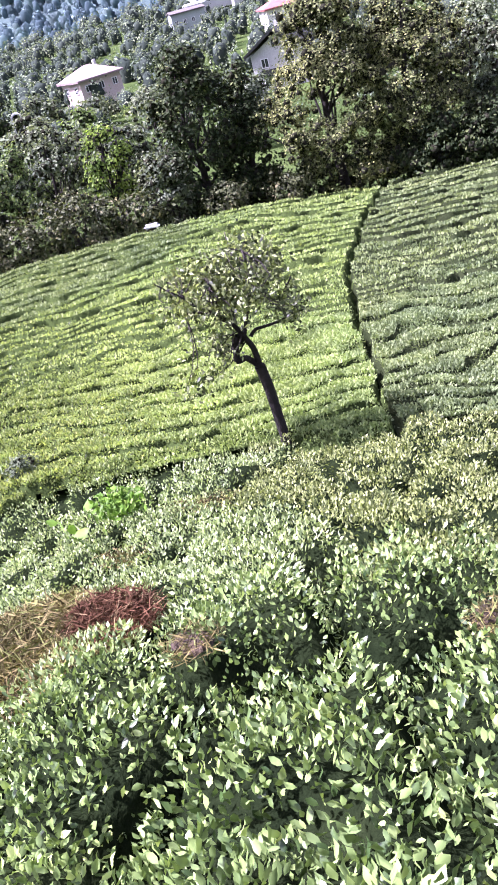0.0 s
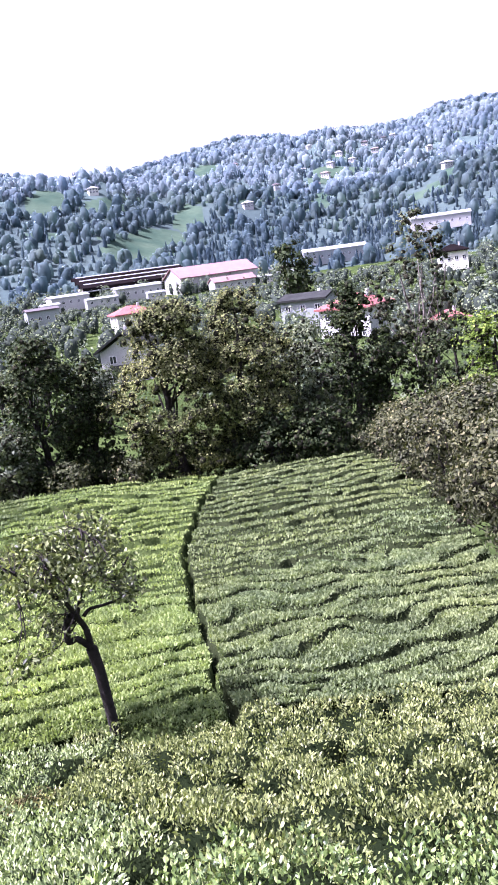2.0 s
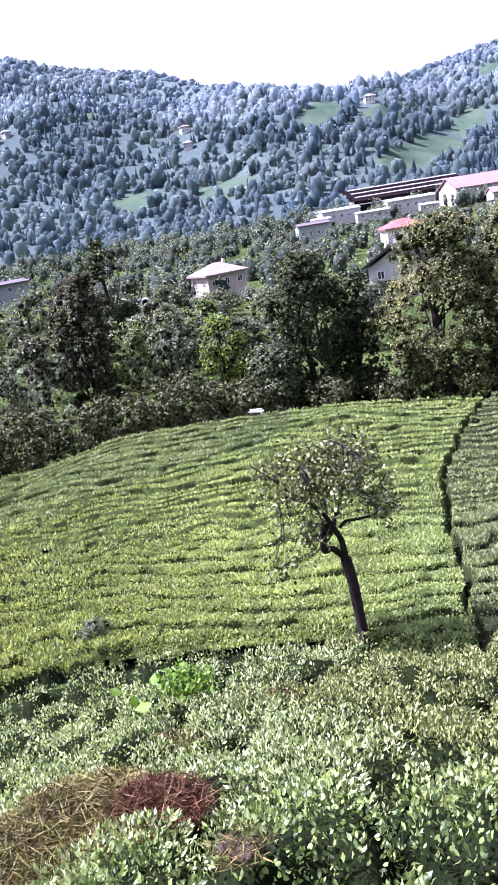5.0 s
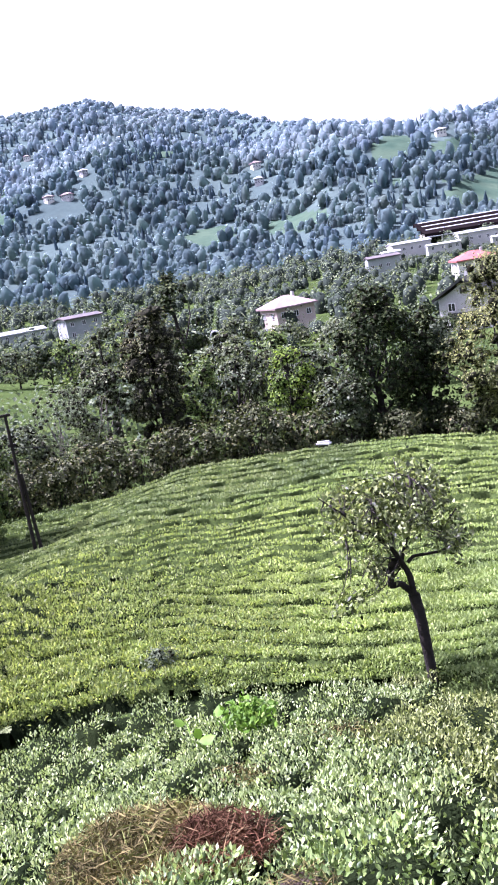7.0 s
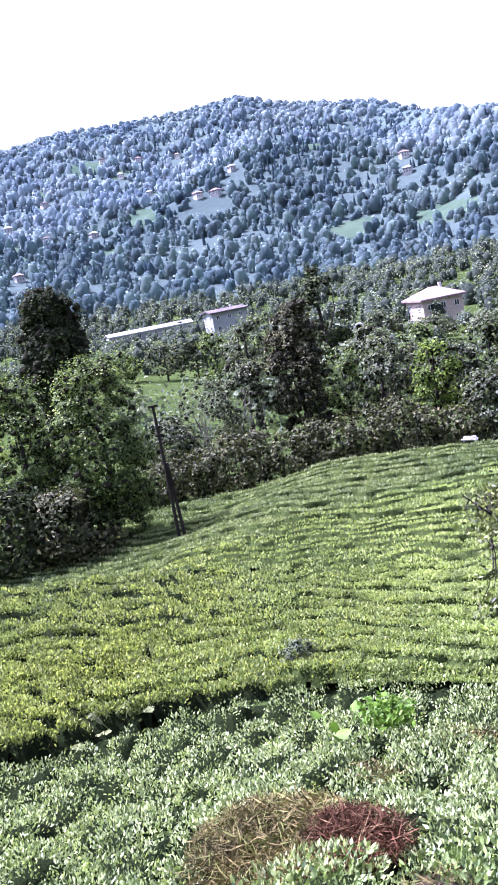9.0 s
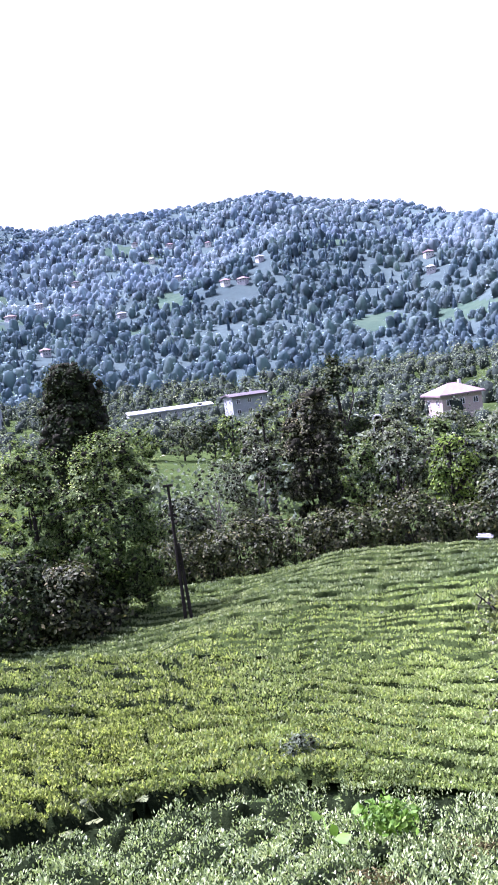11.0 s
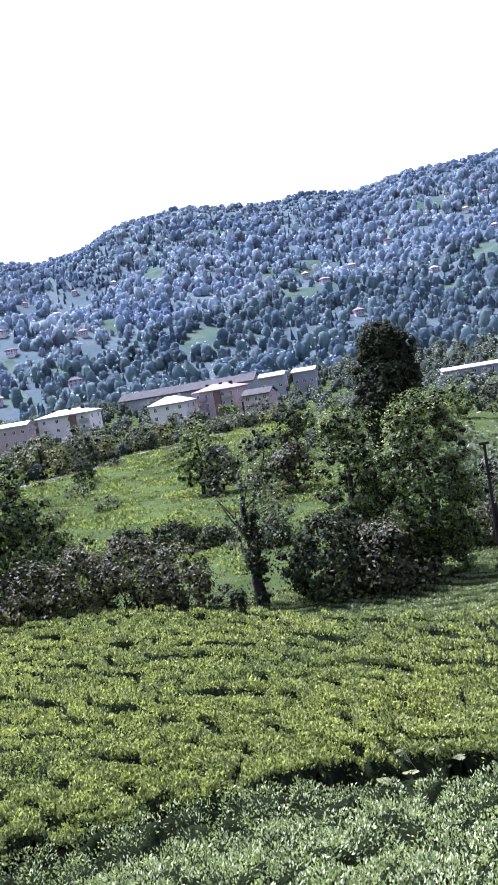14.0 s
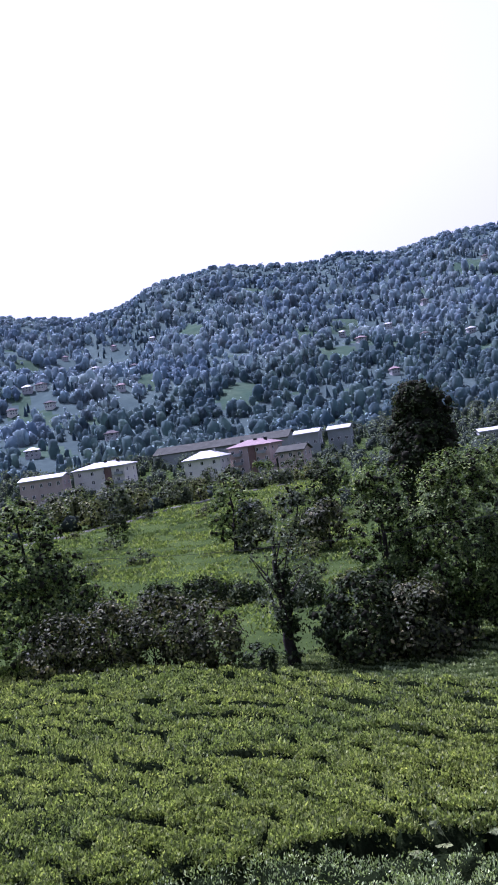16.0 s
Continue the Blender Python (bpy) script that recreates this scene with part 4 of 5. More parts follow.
tree("shade_shrub", "dark shrub added to fill the shade under the trees", 16.4, 53, -10.2, 4.6, "round", "leaf_dark", clumps=60, per=38, crown_from=0.02, stems=3, category="shrub")
tree("young_tree", "bright green tree behind the bushes", 28.6, 55, -5.0, 5.0, "round", "leaf_bright", clumps=80, per=38, crown_from=0.1)
tree("dark_tree", "dark tree standing before the factory", 15.8, 230, 1.0, 2.3, "tower", "leaf_dark", clumps=90, per=30, crown_from=0.1, leaf_size=0.9, clump=1.6)
# the group by the pole
tree("broadleaf_tree", "green broadleaf tree beside the pole", -32.2, 44, -3.2, 6.4, "oval", "leaf_green", clumps=230, per=85, crown_from=0.06, hollow=0.5, leaf_size=0.18)
tree("broadleaf_tree", "open-crowned green broadleaf tree in the group", -37.0, 45.5, -3.6, 5.4, "oval", "leaf_green", clumps=170, per=70, crown_from=0.1, leaf_size=0.18)
tree("shade_shrub", "dark bush in the shade at the terrace foot", -39.4, 42, -10.6, 6.4, "round", "leaf_dark", clumps=80, per=40, crown_from=0.02, stems=4, category="shrub")
tree("shade_shrub", "dark bush in the shade at the terrace foot", -35.2, 41.5, -11.6, 6.4, "round", "leaf_russet", clumps=80, per=40, crown_from=0.02, stems=4, category="shrub")
tree("dark_tree", "very tall dark tree in the valley", -33.5, 78, 1.5, 4.4, "oval", "leaf_dark", clumps=420, per=46, crown_from=0.12, leaf_size=0.32, clump=0.75, core=0.75, hollow=0.5)
ivy_tree = tree("ivy_tree", "old ivy-clad tree with a thick dark trunk and sparse crown", -44.2, 43, -6.2, 5.4, "round", "leaf_twig", clumps=70, per=9, crown_from=0.4, trunk=0.045, finer=1.0, core=0.12, leaf_size=0.2)
ivy = make_tree("ivy", 6.0, 1.1, 0.0, "tower", "leaf_dark", "bark", 91, clumps=60, per=34, leaf_size=0.16, clump=0.28)
for piece in list(ivy.children):
    if piece.name.startswith("crown"):
        piece.name = "ivy"
        piece.parent = ivy_tree
    else:
        bpy.data.objects.remove(piece)
bpy.data.objects.remove(ivy)
tree("small_shrub", "small dark shrub at the foot of the old tree", -46.4, 40.5, -14.0, 2.6, "round", "leaf_dark", clumps=24, per=34, crown_from=0.02, leaf_size=0.2, clump=0.3, stems=3, category="shrub")
for az, r, el, wd in ((-56.5, 46, -9.8, 6.0), (-53.0, 45, -9.6, 6.4), (-50.0, 44.5, -10.6, 5.6), (-59.8, 47, -10.0, 5.0)):
    tagged(tree("hazel_bush", "dark russet hazel bush below the terrace", az, r, el, wd, "round", "leaf_russet", clumps=90, per=40, crown_from=0.03, stems=5, leaf_size=0.2, clump=0.45, category="bush"), group="hazel bushes")
tree("broadleaf_tree", "green tree at the meadow side", -61.4, 52, -2.2, 9.0, "oval", "leaf_green", clumps=220, per=42, crown_from=0.04)
for az, r, el, wd, lf in ((-47.0, 98, -2.4, 3.2, "leaf_green"), (-45.6, 96, -4.6, 3.0, "leaf_grey"), (-42.6, 92, -4.0, 3.4, "leaf_grey"), (-40.6, 88, -5.4, 3.0, "leaf_russet"), (-37.8, 112, -2.4, 3.4, "leaf_green"), (-40.2, 118, -2.6, 3.0, "leaf_dark"), (-29.2, 150, -3.4, 2.6, "leaf_green"), (-26.4, 150, -3.2, 2.6, "leaf_grey"), (-24.4, 140, -3.4, 2.6, "leaf_dark")):
    tagged(tree("orchard_tree", "small tree standing in the meadow", az, r, el, wd, "oval", lf, clumps=70, per=30, crown_from=0.15, leaf_size=0.34, clump=0.7), group="meadow trees")
for az, r, el, wd in ((-52.6, 66, -9.2, 3.6), (-49.6, 67, -9.4, 3.6), (-47.0, 66, -10.0, 3.0), (-57.6, 66, -8.6, 4.4), (-54.8, 135, -4.0, 1.6), (-43.0, 62, -10.6, 3.0)):
    tagged(tree("meadow_bush", "dark rounded bush on the meadow", az, r, el, wd, "round", "leaf_dark", clumps=50, per=32, crown_from=0.02, stems=3, leaf_size=0.26, clump=0.5, category="bush"), group="meadow bushes")


# ---- woods of the valley and the hills ----


def hill_wood():
    g = np.random.default_rng(41)
    n = 56000
    az = g.uniform(-66, 33, n)
    r = np.sqrt(g.uniform(430 ** 2, 1500 ** 2, n))
    x, y = r * np.sin(np.radians(az)), r * np.cos(np.radians(az))
    far = np.interp(az, (-60, -10, -4, 4, 9, 14, 30), (1250, 1200, 800, 800, 1300, 1450, 1450))
    z = ground(x, y)
    el = np.degrees(np.arctan2(z, r))
    keep = (r < far * 1.04) & (~open_ground(x, y, az, el) | (g.random(n) < 0.17)) & (g.random(n) < np.interp(r, (440, 740, 900, 1400), (0.75, 0.8, 0.65, 0.55)))
    for ha, he in HILL_HOUSES:
        hx, hy = on_hill(ha, he)
        back = (x * hx + y * hy) / math.hypot(hx, hy) - math.hypot(hx, hy)
        keep &= ~((np.abs(x * hy - y * hx) / math.hypot(hx, hy) < 9) & (back > -40) & (back < 8))
    ragged = 0.35 + 1.3 * fbm(x / 30, y / 30, 25)
    for ca, ce, wa, we in CLEARINGS:
        keep &= ((az - ca) / wa) ** 2 + ((el - ce - 0.12 * (az - ca)) / we) ** 2 > ragged
    x, y, z, r, az, el = x[keep], y[keep], z[keep], r[keep], az[keep], el[keep]
    n = len(x)
    belt = step(8, 12, az) * (1 - step(2.6, 3.6, el))
    cone = g.random(n) < 0.1 + 0.35 * (fbm(x / 110, y / 110, 22) > 0.56) + 0.4 * belt
    size = 0.6 + 0.3 * r / 1000
    rad = np.where(cone, g.uniform(2.2, 3.6, n), np.minimum(g.lognormal(1.36, 0.42, n), 8.0)) * size
    hgt = np.where(cone, g.uniform(8, 14, n) * size, rad * g.uniform(1.3, 2.3, n) + 1.5)
    # farther crowns take the paler blue that stands for haze
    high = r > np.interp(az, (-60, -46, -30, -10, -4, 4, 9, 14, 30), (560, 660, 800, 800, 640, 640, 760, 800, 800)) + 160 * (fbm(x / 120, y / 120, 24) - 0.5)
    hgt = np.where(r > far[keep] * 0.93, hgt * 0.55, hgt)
    for m, name, mat, label in ((~high & ~cone, "hill_wood", "wood_far", "mixed green woods on the lower hillside"), (high & ~cone, "ridge_wood", "wood_ridge", "woods along the far ridge, tinted blue for haze"), (cone, "conifer_wood", "wood_conifer", "dark pointed conifers among the hillside woods")):
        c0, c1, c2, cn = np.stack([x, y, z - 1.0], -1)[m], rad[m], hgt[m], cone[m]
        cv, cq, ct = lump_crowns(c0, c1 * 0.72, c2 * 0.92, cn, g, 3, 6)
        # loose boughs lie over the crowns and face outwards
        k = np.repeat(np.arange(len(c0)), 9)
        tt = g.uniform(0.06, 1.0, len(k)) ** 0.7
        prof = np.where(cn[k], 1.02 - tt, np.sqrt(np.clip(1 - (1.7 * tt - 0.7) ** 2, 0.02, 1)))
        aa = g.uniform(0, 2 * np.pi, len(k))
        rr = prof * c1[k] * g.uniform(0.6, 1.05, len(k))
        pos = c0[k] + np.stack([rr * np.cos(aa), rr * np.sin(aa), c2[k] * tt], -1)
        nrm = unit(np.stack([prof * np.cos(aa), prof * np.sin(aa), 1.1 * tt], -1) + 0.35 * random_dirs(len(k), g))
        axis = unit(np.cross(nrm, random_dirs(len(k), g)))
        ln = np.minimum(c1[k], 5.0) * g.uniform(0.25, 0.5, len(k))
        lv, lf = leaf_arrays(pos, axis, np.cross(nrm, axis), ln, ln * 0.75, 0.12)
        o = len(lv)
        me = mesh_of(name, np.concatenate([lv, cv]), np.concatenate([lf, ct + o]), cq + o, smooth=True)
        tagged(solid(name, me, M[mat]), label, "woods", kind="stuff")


def valley_wood():
    g = np.random.default_rng(43)
    n = 3000
    az = g.uniform(-66, 33, n)
    r = np.sqrt(g.uniform(66 ** 2, 440 ** 2, n))
    hgt = g.uniform(5.0, 13.0, n)
    x, y = r * np.sin(np.radians(az)), r * np.cos(np.radians(az))
    z = ground(x, y)
    top = np.degrees(np.arctan2(z + hgt, r))
    lim = np.interp(r, (66, 130, 200, 300, 440), (-5.5, -3.8, -2.6, -1.7, 0.2))
    for a0, a1, e, rr in ((1.8, 5.6, -7.0, 145), (-10.5, -4.5, -4.5, 185), (16.8, 22.0, -6.0, 165), (3.0, 6.2, -2.55, 236), (-3, 15, -1.4, 390), (16, 28, -1.2, 470), (24, 27.5, -5.8, 180), (-24.5, -19.2, -2.8, 256), (-66, -40, -2.9, 290), (-30, -24, -2.15, 296)):
        lim = np.where((az > a0) & (az < a1) & (r < rr), np.minimum(lim, e), lim)
    pasture = (az < -39) & (r < np.interp(az, (-61, -54, -47, -41), (150, 160, 205, 228))) | (az < -36) & (r < 80)
    glade = (np.abs(az + 26) < 5) & (r > 100) & (r < 150)
    room = r * np.tan(np.radians(lim)) - z
    hgt = np.minimum(hgt, room * g.uniform(0.55, 1.0, n))
    keep = (room > 2.5) & ~pasture & ~glade & (fbm(x / 25, y / 25, 23) > 0.3)
    x, y, z, hgt, r = x[keep], y[keep], z[keep], hgt[keep], r[keep]
    n = len(x)
    # crowns of leaf clusters: a lumpy core with loose leaves round it
    cone = g.random(n) < 0.1
    rad = np.where(cone, 0.22, 0.52) * np.maximum(hgt, 5.0) * g.uniform(0.8, 1.25, n)
    per = np.where(r < 130, 110, np.where(r < 210, 76, 48))
    k = np.repeat(np.arange(n), per)
    m = len(k)
    t = g.beta(1.4, 1.2, m)
    prof = np.where(cone[k], (1 - t) ** 0.8, np.sqrt(np.clip(1 - (2 * t - 1) ** 2, 0, 1)))
    a = g.uniform(0, 2 * np.pi, m)
    rr = prof * rad[k] * np.sqrt(g.uniform(0.3, 1, m)) * (0.65 + 0.7 * vnoise(a * 1.5 + k, t * 4, 3))
    pos = np.stack([x[k] + rr * np.cos(a), y[k] + rr * np.sin(a), z[k] + hgt[k] * (0.05 + 0.95 * t)], -1)
    nrm = unit(np.stack([prof * np.cos(a), prof * np.sin(a), 1.4 * t - 0.3], -1) + 0.55 * random_dirs(m, g))
    axis = unit(np.cross(nrm, random_dirs(m, g)))
    ln = hgt[k] * g.uniform(0.08, 0.16, m) * np.where(r < 130, 0.6, np.where(r < 210, 0.8, 1.0))[k]
    lv, lf = leaf_arrays(pos, axis, np.cross(nrm, axis), ln, ln * 0.75, 0.15)
    far = r > 130
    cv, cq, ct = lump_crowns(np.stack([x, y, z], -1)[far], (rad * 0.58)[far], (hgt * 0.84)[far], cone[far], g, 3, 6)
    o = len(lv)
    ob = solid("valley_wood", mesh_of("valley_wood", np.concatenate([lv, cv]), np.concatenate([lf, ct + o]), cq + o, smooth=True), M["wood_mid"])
    # cores are darker in colour, painting in the shade inside the crowns
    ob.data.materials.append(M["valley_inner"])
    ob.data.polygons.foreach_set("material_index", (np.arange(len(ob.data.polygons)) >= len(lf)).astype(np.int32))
    tagged(ob, "mixed green trees filling the valley", "woods", kind="stuff")


hill_wood()
valley_wood()


def meadow_grass():
    """Rough grass tufts on the meadows below the terrace and by the pole."""
    g = np.random.default_rng(61)
    n = 320000
    az, r = g.uniform(-64, -20, n), np.sqrt(g.uniform(30 ** 2, 285 ** 2, n))
    keep = g.random(n) < np.clip((90 / r) ** 1.2, 0, 1)
    az, r = az[keep], r[keep]
    x, y = r * np.sin(np.radians(az)), r * np.cos(np.radians(az))
    tussock = vnoise(x / 2.4, y / 2.4, 64) + 0.5 * (fbm(x / 9, y / 9, 62) - 0.5)
    keep = (plot_of(x, y) < 0) & (g.random(len(x)) < np.clip((tussock - 0.25) / 0.3, 0.5, 1)) & (r < np.interp(az, (-61, -54, -47, -41), (152, 162, 208, 232))) & ((az < -38) | (r < 50))
    x, y, r = x[keep], y[keep], r[keep]
    n = len(x)
    ln = g.uniform(0.18, 0.42, n) * np.interp(r, (40, 180), (0.7, 1.4)) * (0.55 + 1.3 * step(0.3, 0.8, vnoise(x / 2.4, y / 2.4, 64)))
    pos = np.stack([x, y, ground(x, y) + ln * 0.3], -1)
    axis = unit(random_dirs(n, g) * np.array([0.8, 0.8, 0.2]) + np.array([0, 0, 0.7]))
    side = unit(np.cross(axis, random_dirs(n, g)))
    ob = solid("meadow_grass", mesh_of("meadow_grass", *leaf_arrays(pos, axis, side, ln, ln * 0.5, 0.2)), M["grass"])
    tagged(ob, "rough sunlit meadow grass", "grass", kind="stuff")


meadow_grass()

meadow_scrub = random.Random(17)
for k in range(26):
    az, r = meadow_scrub.uniform(-61, -38), meadow_scrub.uniform(66, 160)
    w = meadow_scrub.uniform(1.2, 2.6)
    top_el = math.degrees(math.atan2(gz(*at(az, r)) + w * meadow_scrub.uniform(0.5, 0.9), r))
    tagged(tree("meadow_bush", "low green scrub bush in the rough meadow", az, r, top_el, math.degrees(w * 1.5 / r), "round", meadow_scrub.choice(("leaf_green", "leaf_grey", "leaf_olive")), clumps=22, per=24, crown_from=0.0, stems=3, leaf_size=0.22, clump=0.4, category="bush"), group="meadow bushes")


# ---- houses ----
def box(bm, x0, x1, y0, y1, z0, z1):
    v = [bm.verts.new(p) for p in ((x0, y0, z0), (x1, y0, z0), (x1, y1, z0), (x0, y1, z0), (x0, y0, z1), (x1, y0, z1), (x1, y1, z1), (x0, y1, z1))]
    for f in ((3, 2, 1, 0), (4, 5, 6, 7), (0, 1, 5, 4), (1, 2, 6, 5), (2, 3, 7, 6), (3, 0, 4, 7)):
        bm.faces.new([v[i] for i in f])


def roof_mesh(bm, w, d, z, rise, over, shape, thick=0.4):
    """A pitched roof with real thickness; the ridge runs along x, or a hip."""
    X, Y = w / 2 + over, d / 2 + over
    rx = X if shape == "gable" else max(X - Y, X * 0.1)
    lo = [(-X, -Y, z), (X, -Y, z), (X, Y, z), (-X, Y, z), (-rx, 0, z + rise), (rx, 0, z + rise)]
    hi = [(p[0], p[1], p[2] + thick) for p in lo]
    v = [bm.verts.new(p) for p in lo + hi]
    faces = [(0, 1, 5, 4), (2, 3, 4, 5), (1, 2, 5), (3, 0, 4)]
    for f in faces:
        if shape == "gable" and len(f) == 3:
            continue
        bm.faces.new([v[i + 6] for i in f])
        bm.faces.new([v[i] for i in reversed(f)])
    rim = (0, 1, 2, 3) if shape != "gable" else (0, 1, 5, 2, 3, 4)
    for i, j in zip(rim, rim[1:] + rim[:1]):
        bm.faces.new([v[i], v[j], v[j + 6], v[i + 6]])


def window(parent, x, y, z, w, h, face, depth=0.12):
    """A window on the wall that looks along face ('-y', '+x' or '-x')."""
    fr, gl = bmesh.new(), bmesh.new()
    b = 0.09
    for u0, u1, z0, z1 in ((-w / 2, w / 2, 0, b), (-w / 2, w / 2, h - b, h), (-w / 2, -w / 2 + b, b, h - b), (w / 2 - b, w / 2, b, h - b), (-b / 2, b / 2, b, h - b)):
        box(fr, u0, u1, -depth, 0.0, z0, z1)
    box(gl, -w / 2 + b, w / 2 - b, -depth * 0.4, 0.0, b, h - b)
    ob = part("window", fr, M["frame"], parent)
    ob.location = (x, y, z)
    ob.rotation_euler = (0, 0, {"-y": 0, "+x": radians(90), "-x": radians(-90)}[face])
    part("pane", gl, M["glass"], ob)


def house(name, label, x, y, z, turn, w, d, h, rise, wall, roof, shape="gable", storeys=2, bays=3, over=0.5, chimney=True, side_bays=2, win=(1.2, 1.35)):
    """A house whose front (-y) looks at the eye, turned by turn degrees."""
    top = new(name)
    top.location = (x, y, z)
    top.rotation_euler = (0, 0, math.atan2(-x, y) + radians(turn))
    bm = bmesh.new()
    box(bm, -w / 2, w / 2, -d / 2, d / 2, -2.0, h)
    if shape == "gable":
        for sx in (-1, 1):
            a = [bm.verts.new((sx * (w / 2 - o), yy, zz)) for o in (0, 0.25) for yy, zz in ((-d / 2, h), (d / 2, h), (0, h + rise * d / (d + 2 * over)))]
            bm.faces.new(a[:3])
            bm.faces.new(a[5:2:-1])
    bmesh.ops.recalc_face_normals(bm, faces=bm.faces)
    part("wall", bm, M[wall], top)
    bm = bmesh.new()
    roof_mesh(bm, w, d, h - 0.05, rise, over, shape)
    part("roof", bm, M[roof], top)
    if chimney:
        bm = bmesh.new()
        box(bm, w * 0.2, w * 0.2 + 0.6, 0.3, 0.9, h + rise * 0.4, h + rise + 0.9)
        part("chimney", bm, M["white_wall"], top)
    sh = h / storeys
    for s in range(storeys):
        for k in range(bays):
            window(top, -w / 2 + w * (k + 0.5) / bays, -d / 2, s * sh + sh * 0.32, win[0], win[1], "-y")
        for k in range(side_bays):
            for face, sx in (("+x", 1), ("-x", -1)):
                window(top, sx * w / 2, -d / 2 + d * (k + 0.5) / side_bays, s * sh + sh * 0.32, win[0], win[1], face)
    return tagged(top, label, "house")


def house_at(name, label, az, r, base_el, *rest, **more):
    x, y = at(az, r)
    return house(name, label, x, y, r * math.tan(radians(base_el)), *rest, **more)


# white gabled house between the trees: its gable end looks at the field
wh = house_at("white_house", "white gabled house with a dark roof and balcony", 4.1, 145, -6.8, 78, 9.0, 8.2, 5.6, 3.0, "white_wall", "dark_roof", "gable", 2, 2, 0.9)
bm = bmesh.new()
box(bm, -5.6, -4.5, -2.6, 2.6, 2.5, 2.65)
box(bm, -5.62, -5.54, -2.6, 2.6, 2.65, 3.5)
part("balcony", bm, M["dark_roof"], wh, "dark wooden balcony")
bm = bmesh.new()
box(bm, -4.56, -4.5, -0.5, 0.5, 6.4, 7.4)
part("attic_window", bm, M["glass"], wh)
house_at("pink_house", "pink house with a pale hipped roof", -7.9, 190, -5.4, 28, 9.6, 8.0, 6.4, 2.2, "pink_wall", "pink_roof", "hip", 2, 3, 0.7)
house_at("red_roofed_house", "house with a bright red roof among trees", 4.6, 240, -3.6, 15, 10.5, 8.0, 5.2, 2.0, "cream_wall", "red_roof", "hip", 2, 3, 0.6)
house_at("white_house", "white two-storey house with a red hipped roof", 19.6, 165, -6.0, -30, 11.0, 9.0, 6.2, 2.2, "white_wall", "red_roof", "hip", 2, 3, 0.7)
house_at("grey_house", "grey house behind the white one", 16.6, 185, -5.0, -20, 10.0, 9.0, 6.6, 1.1, "grey_wall", "dark_roof", "gable", 2, 3, 0.6)
house_at("orange_house", "small house with an orange roof", 25.6, 180, -6.6, 20, 7.0, 7.0, 3.6, 1.8, "cream_wall", "red_roof", "hip", 1, 2, 0.6)
house_at("brown_roofed_house", "long house with a reddish roof", 26.2, 300, -1.9, 0, 10.0, 9.0, 4.2, 2.0, "cream_wall", "brown_roof", "hip", 1, 4, 0.6)
house_at("valley_house", "grey flat-roofed shed below the factory", -1.2, 330, -2.2, 10, 12.0, 8.0, 5.0, 0.8, "grey_wall", "grey_roof", "gable", 1, 4, 0.4, chimney=False)
# the factory
house_at("warehouse", "white warehouse with a faded pink roof", 10.2, 420, -1.5, 24, 40, 22, 7.2, 5.0, "white_wall", "rose_roof", "gable", 1, 1, 0.8, chimney=False, side_bays=1)
house_at("annex", "low white annex with a pink roof", 11.6, 395, -1.6, 20, 20, 9, 3.4, 2.2, "white_wall", "rose_roof", "gable", 1, 6, 0.5, chimney=False)
house_at("long_shed", "white loading shed under a metal roof", 0.6, 400, -1.3, 18, 18, 10, 4.2, 0.9, "white_wall", "metal_roof", "gable", 1, 5, 0.4, chimney=False)
house_at("long_shed", "white low shed beside the factory", 5.2, 405, -1.3, 15, 22, 9, 4.4, 0.9, "white_wall", "metal_roof", "gable", 1, 6, 0.4, chimney=False)
house_at("long_shed", "long pale-roofed shed in the valley", 18.6, 470, -0.6, 8, 34, 12, 5.2, 1.6, "grey_wall", "metal_roof", "gable", 1, 9, 0.5, chimney=False)
house_at("long_shed", "low pale shed beside the long one", 15.0, 450, -1.2, 12, 26, 9, 3.6, 1.0, "white_wall", "metal_roof", "gable", 1, 7, 0.5, chimney=False)
house_at("long_shed", "pale-roofed shed at the foot of the hill", 25.6, 520, 0.6, 4, 34, 12, 5.5, 1.6, "white_wall", "metal_roof", "gable", 1, 8, 0.5, chimney=False)


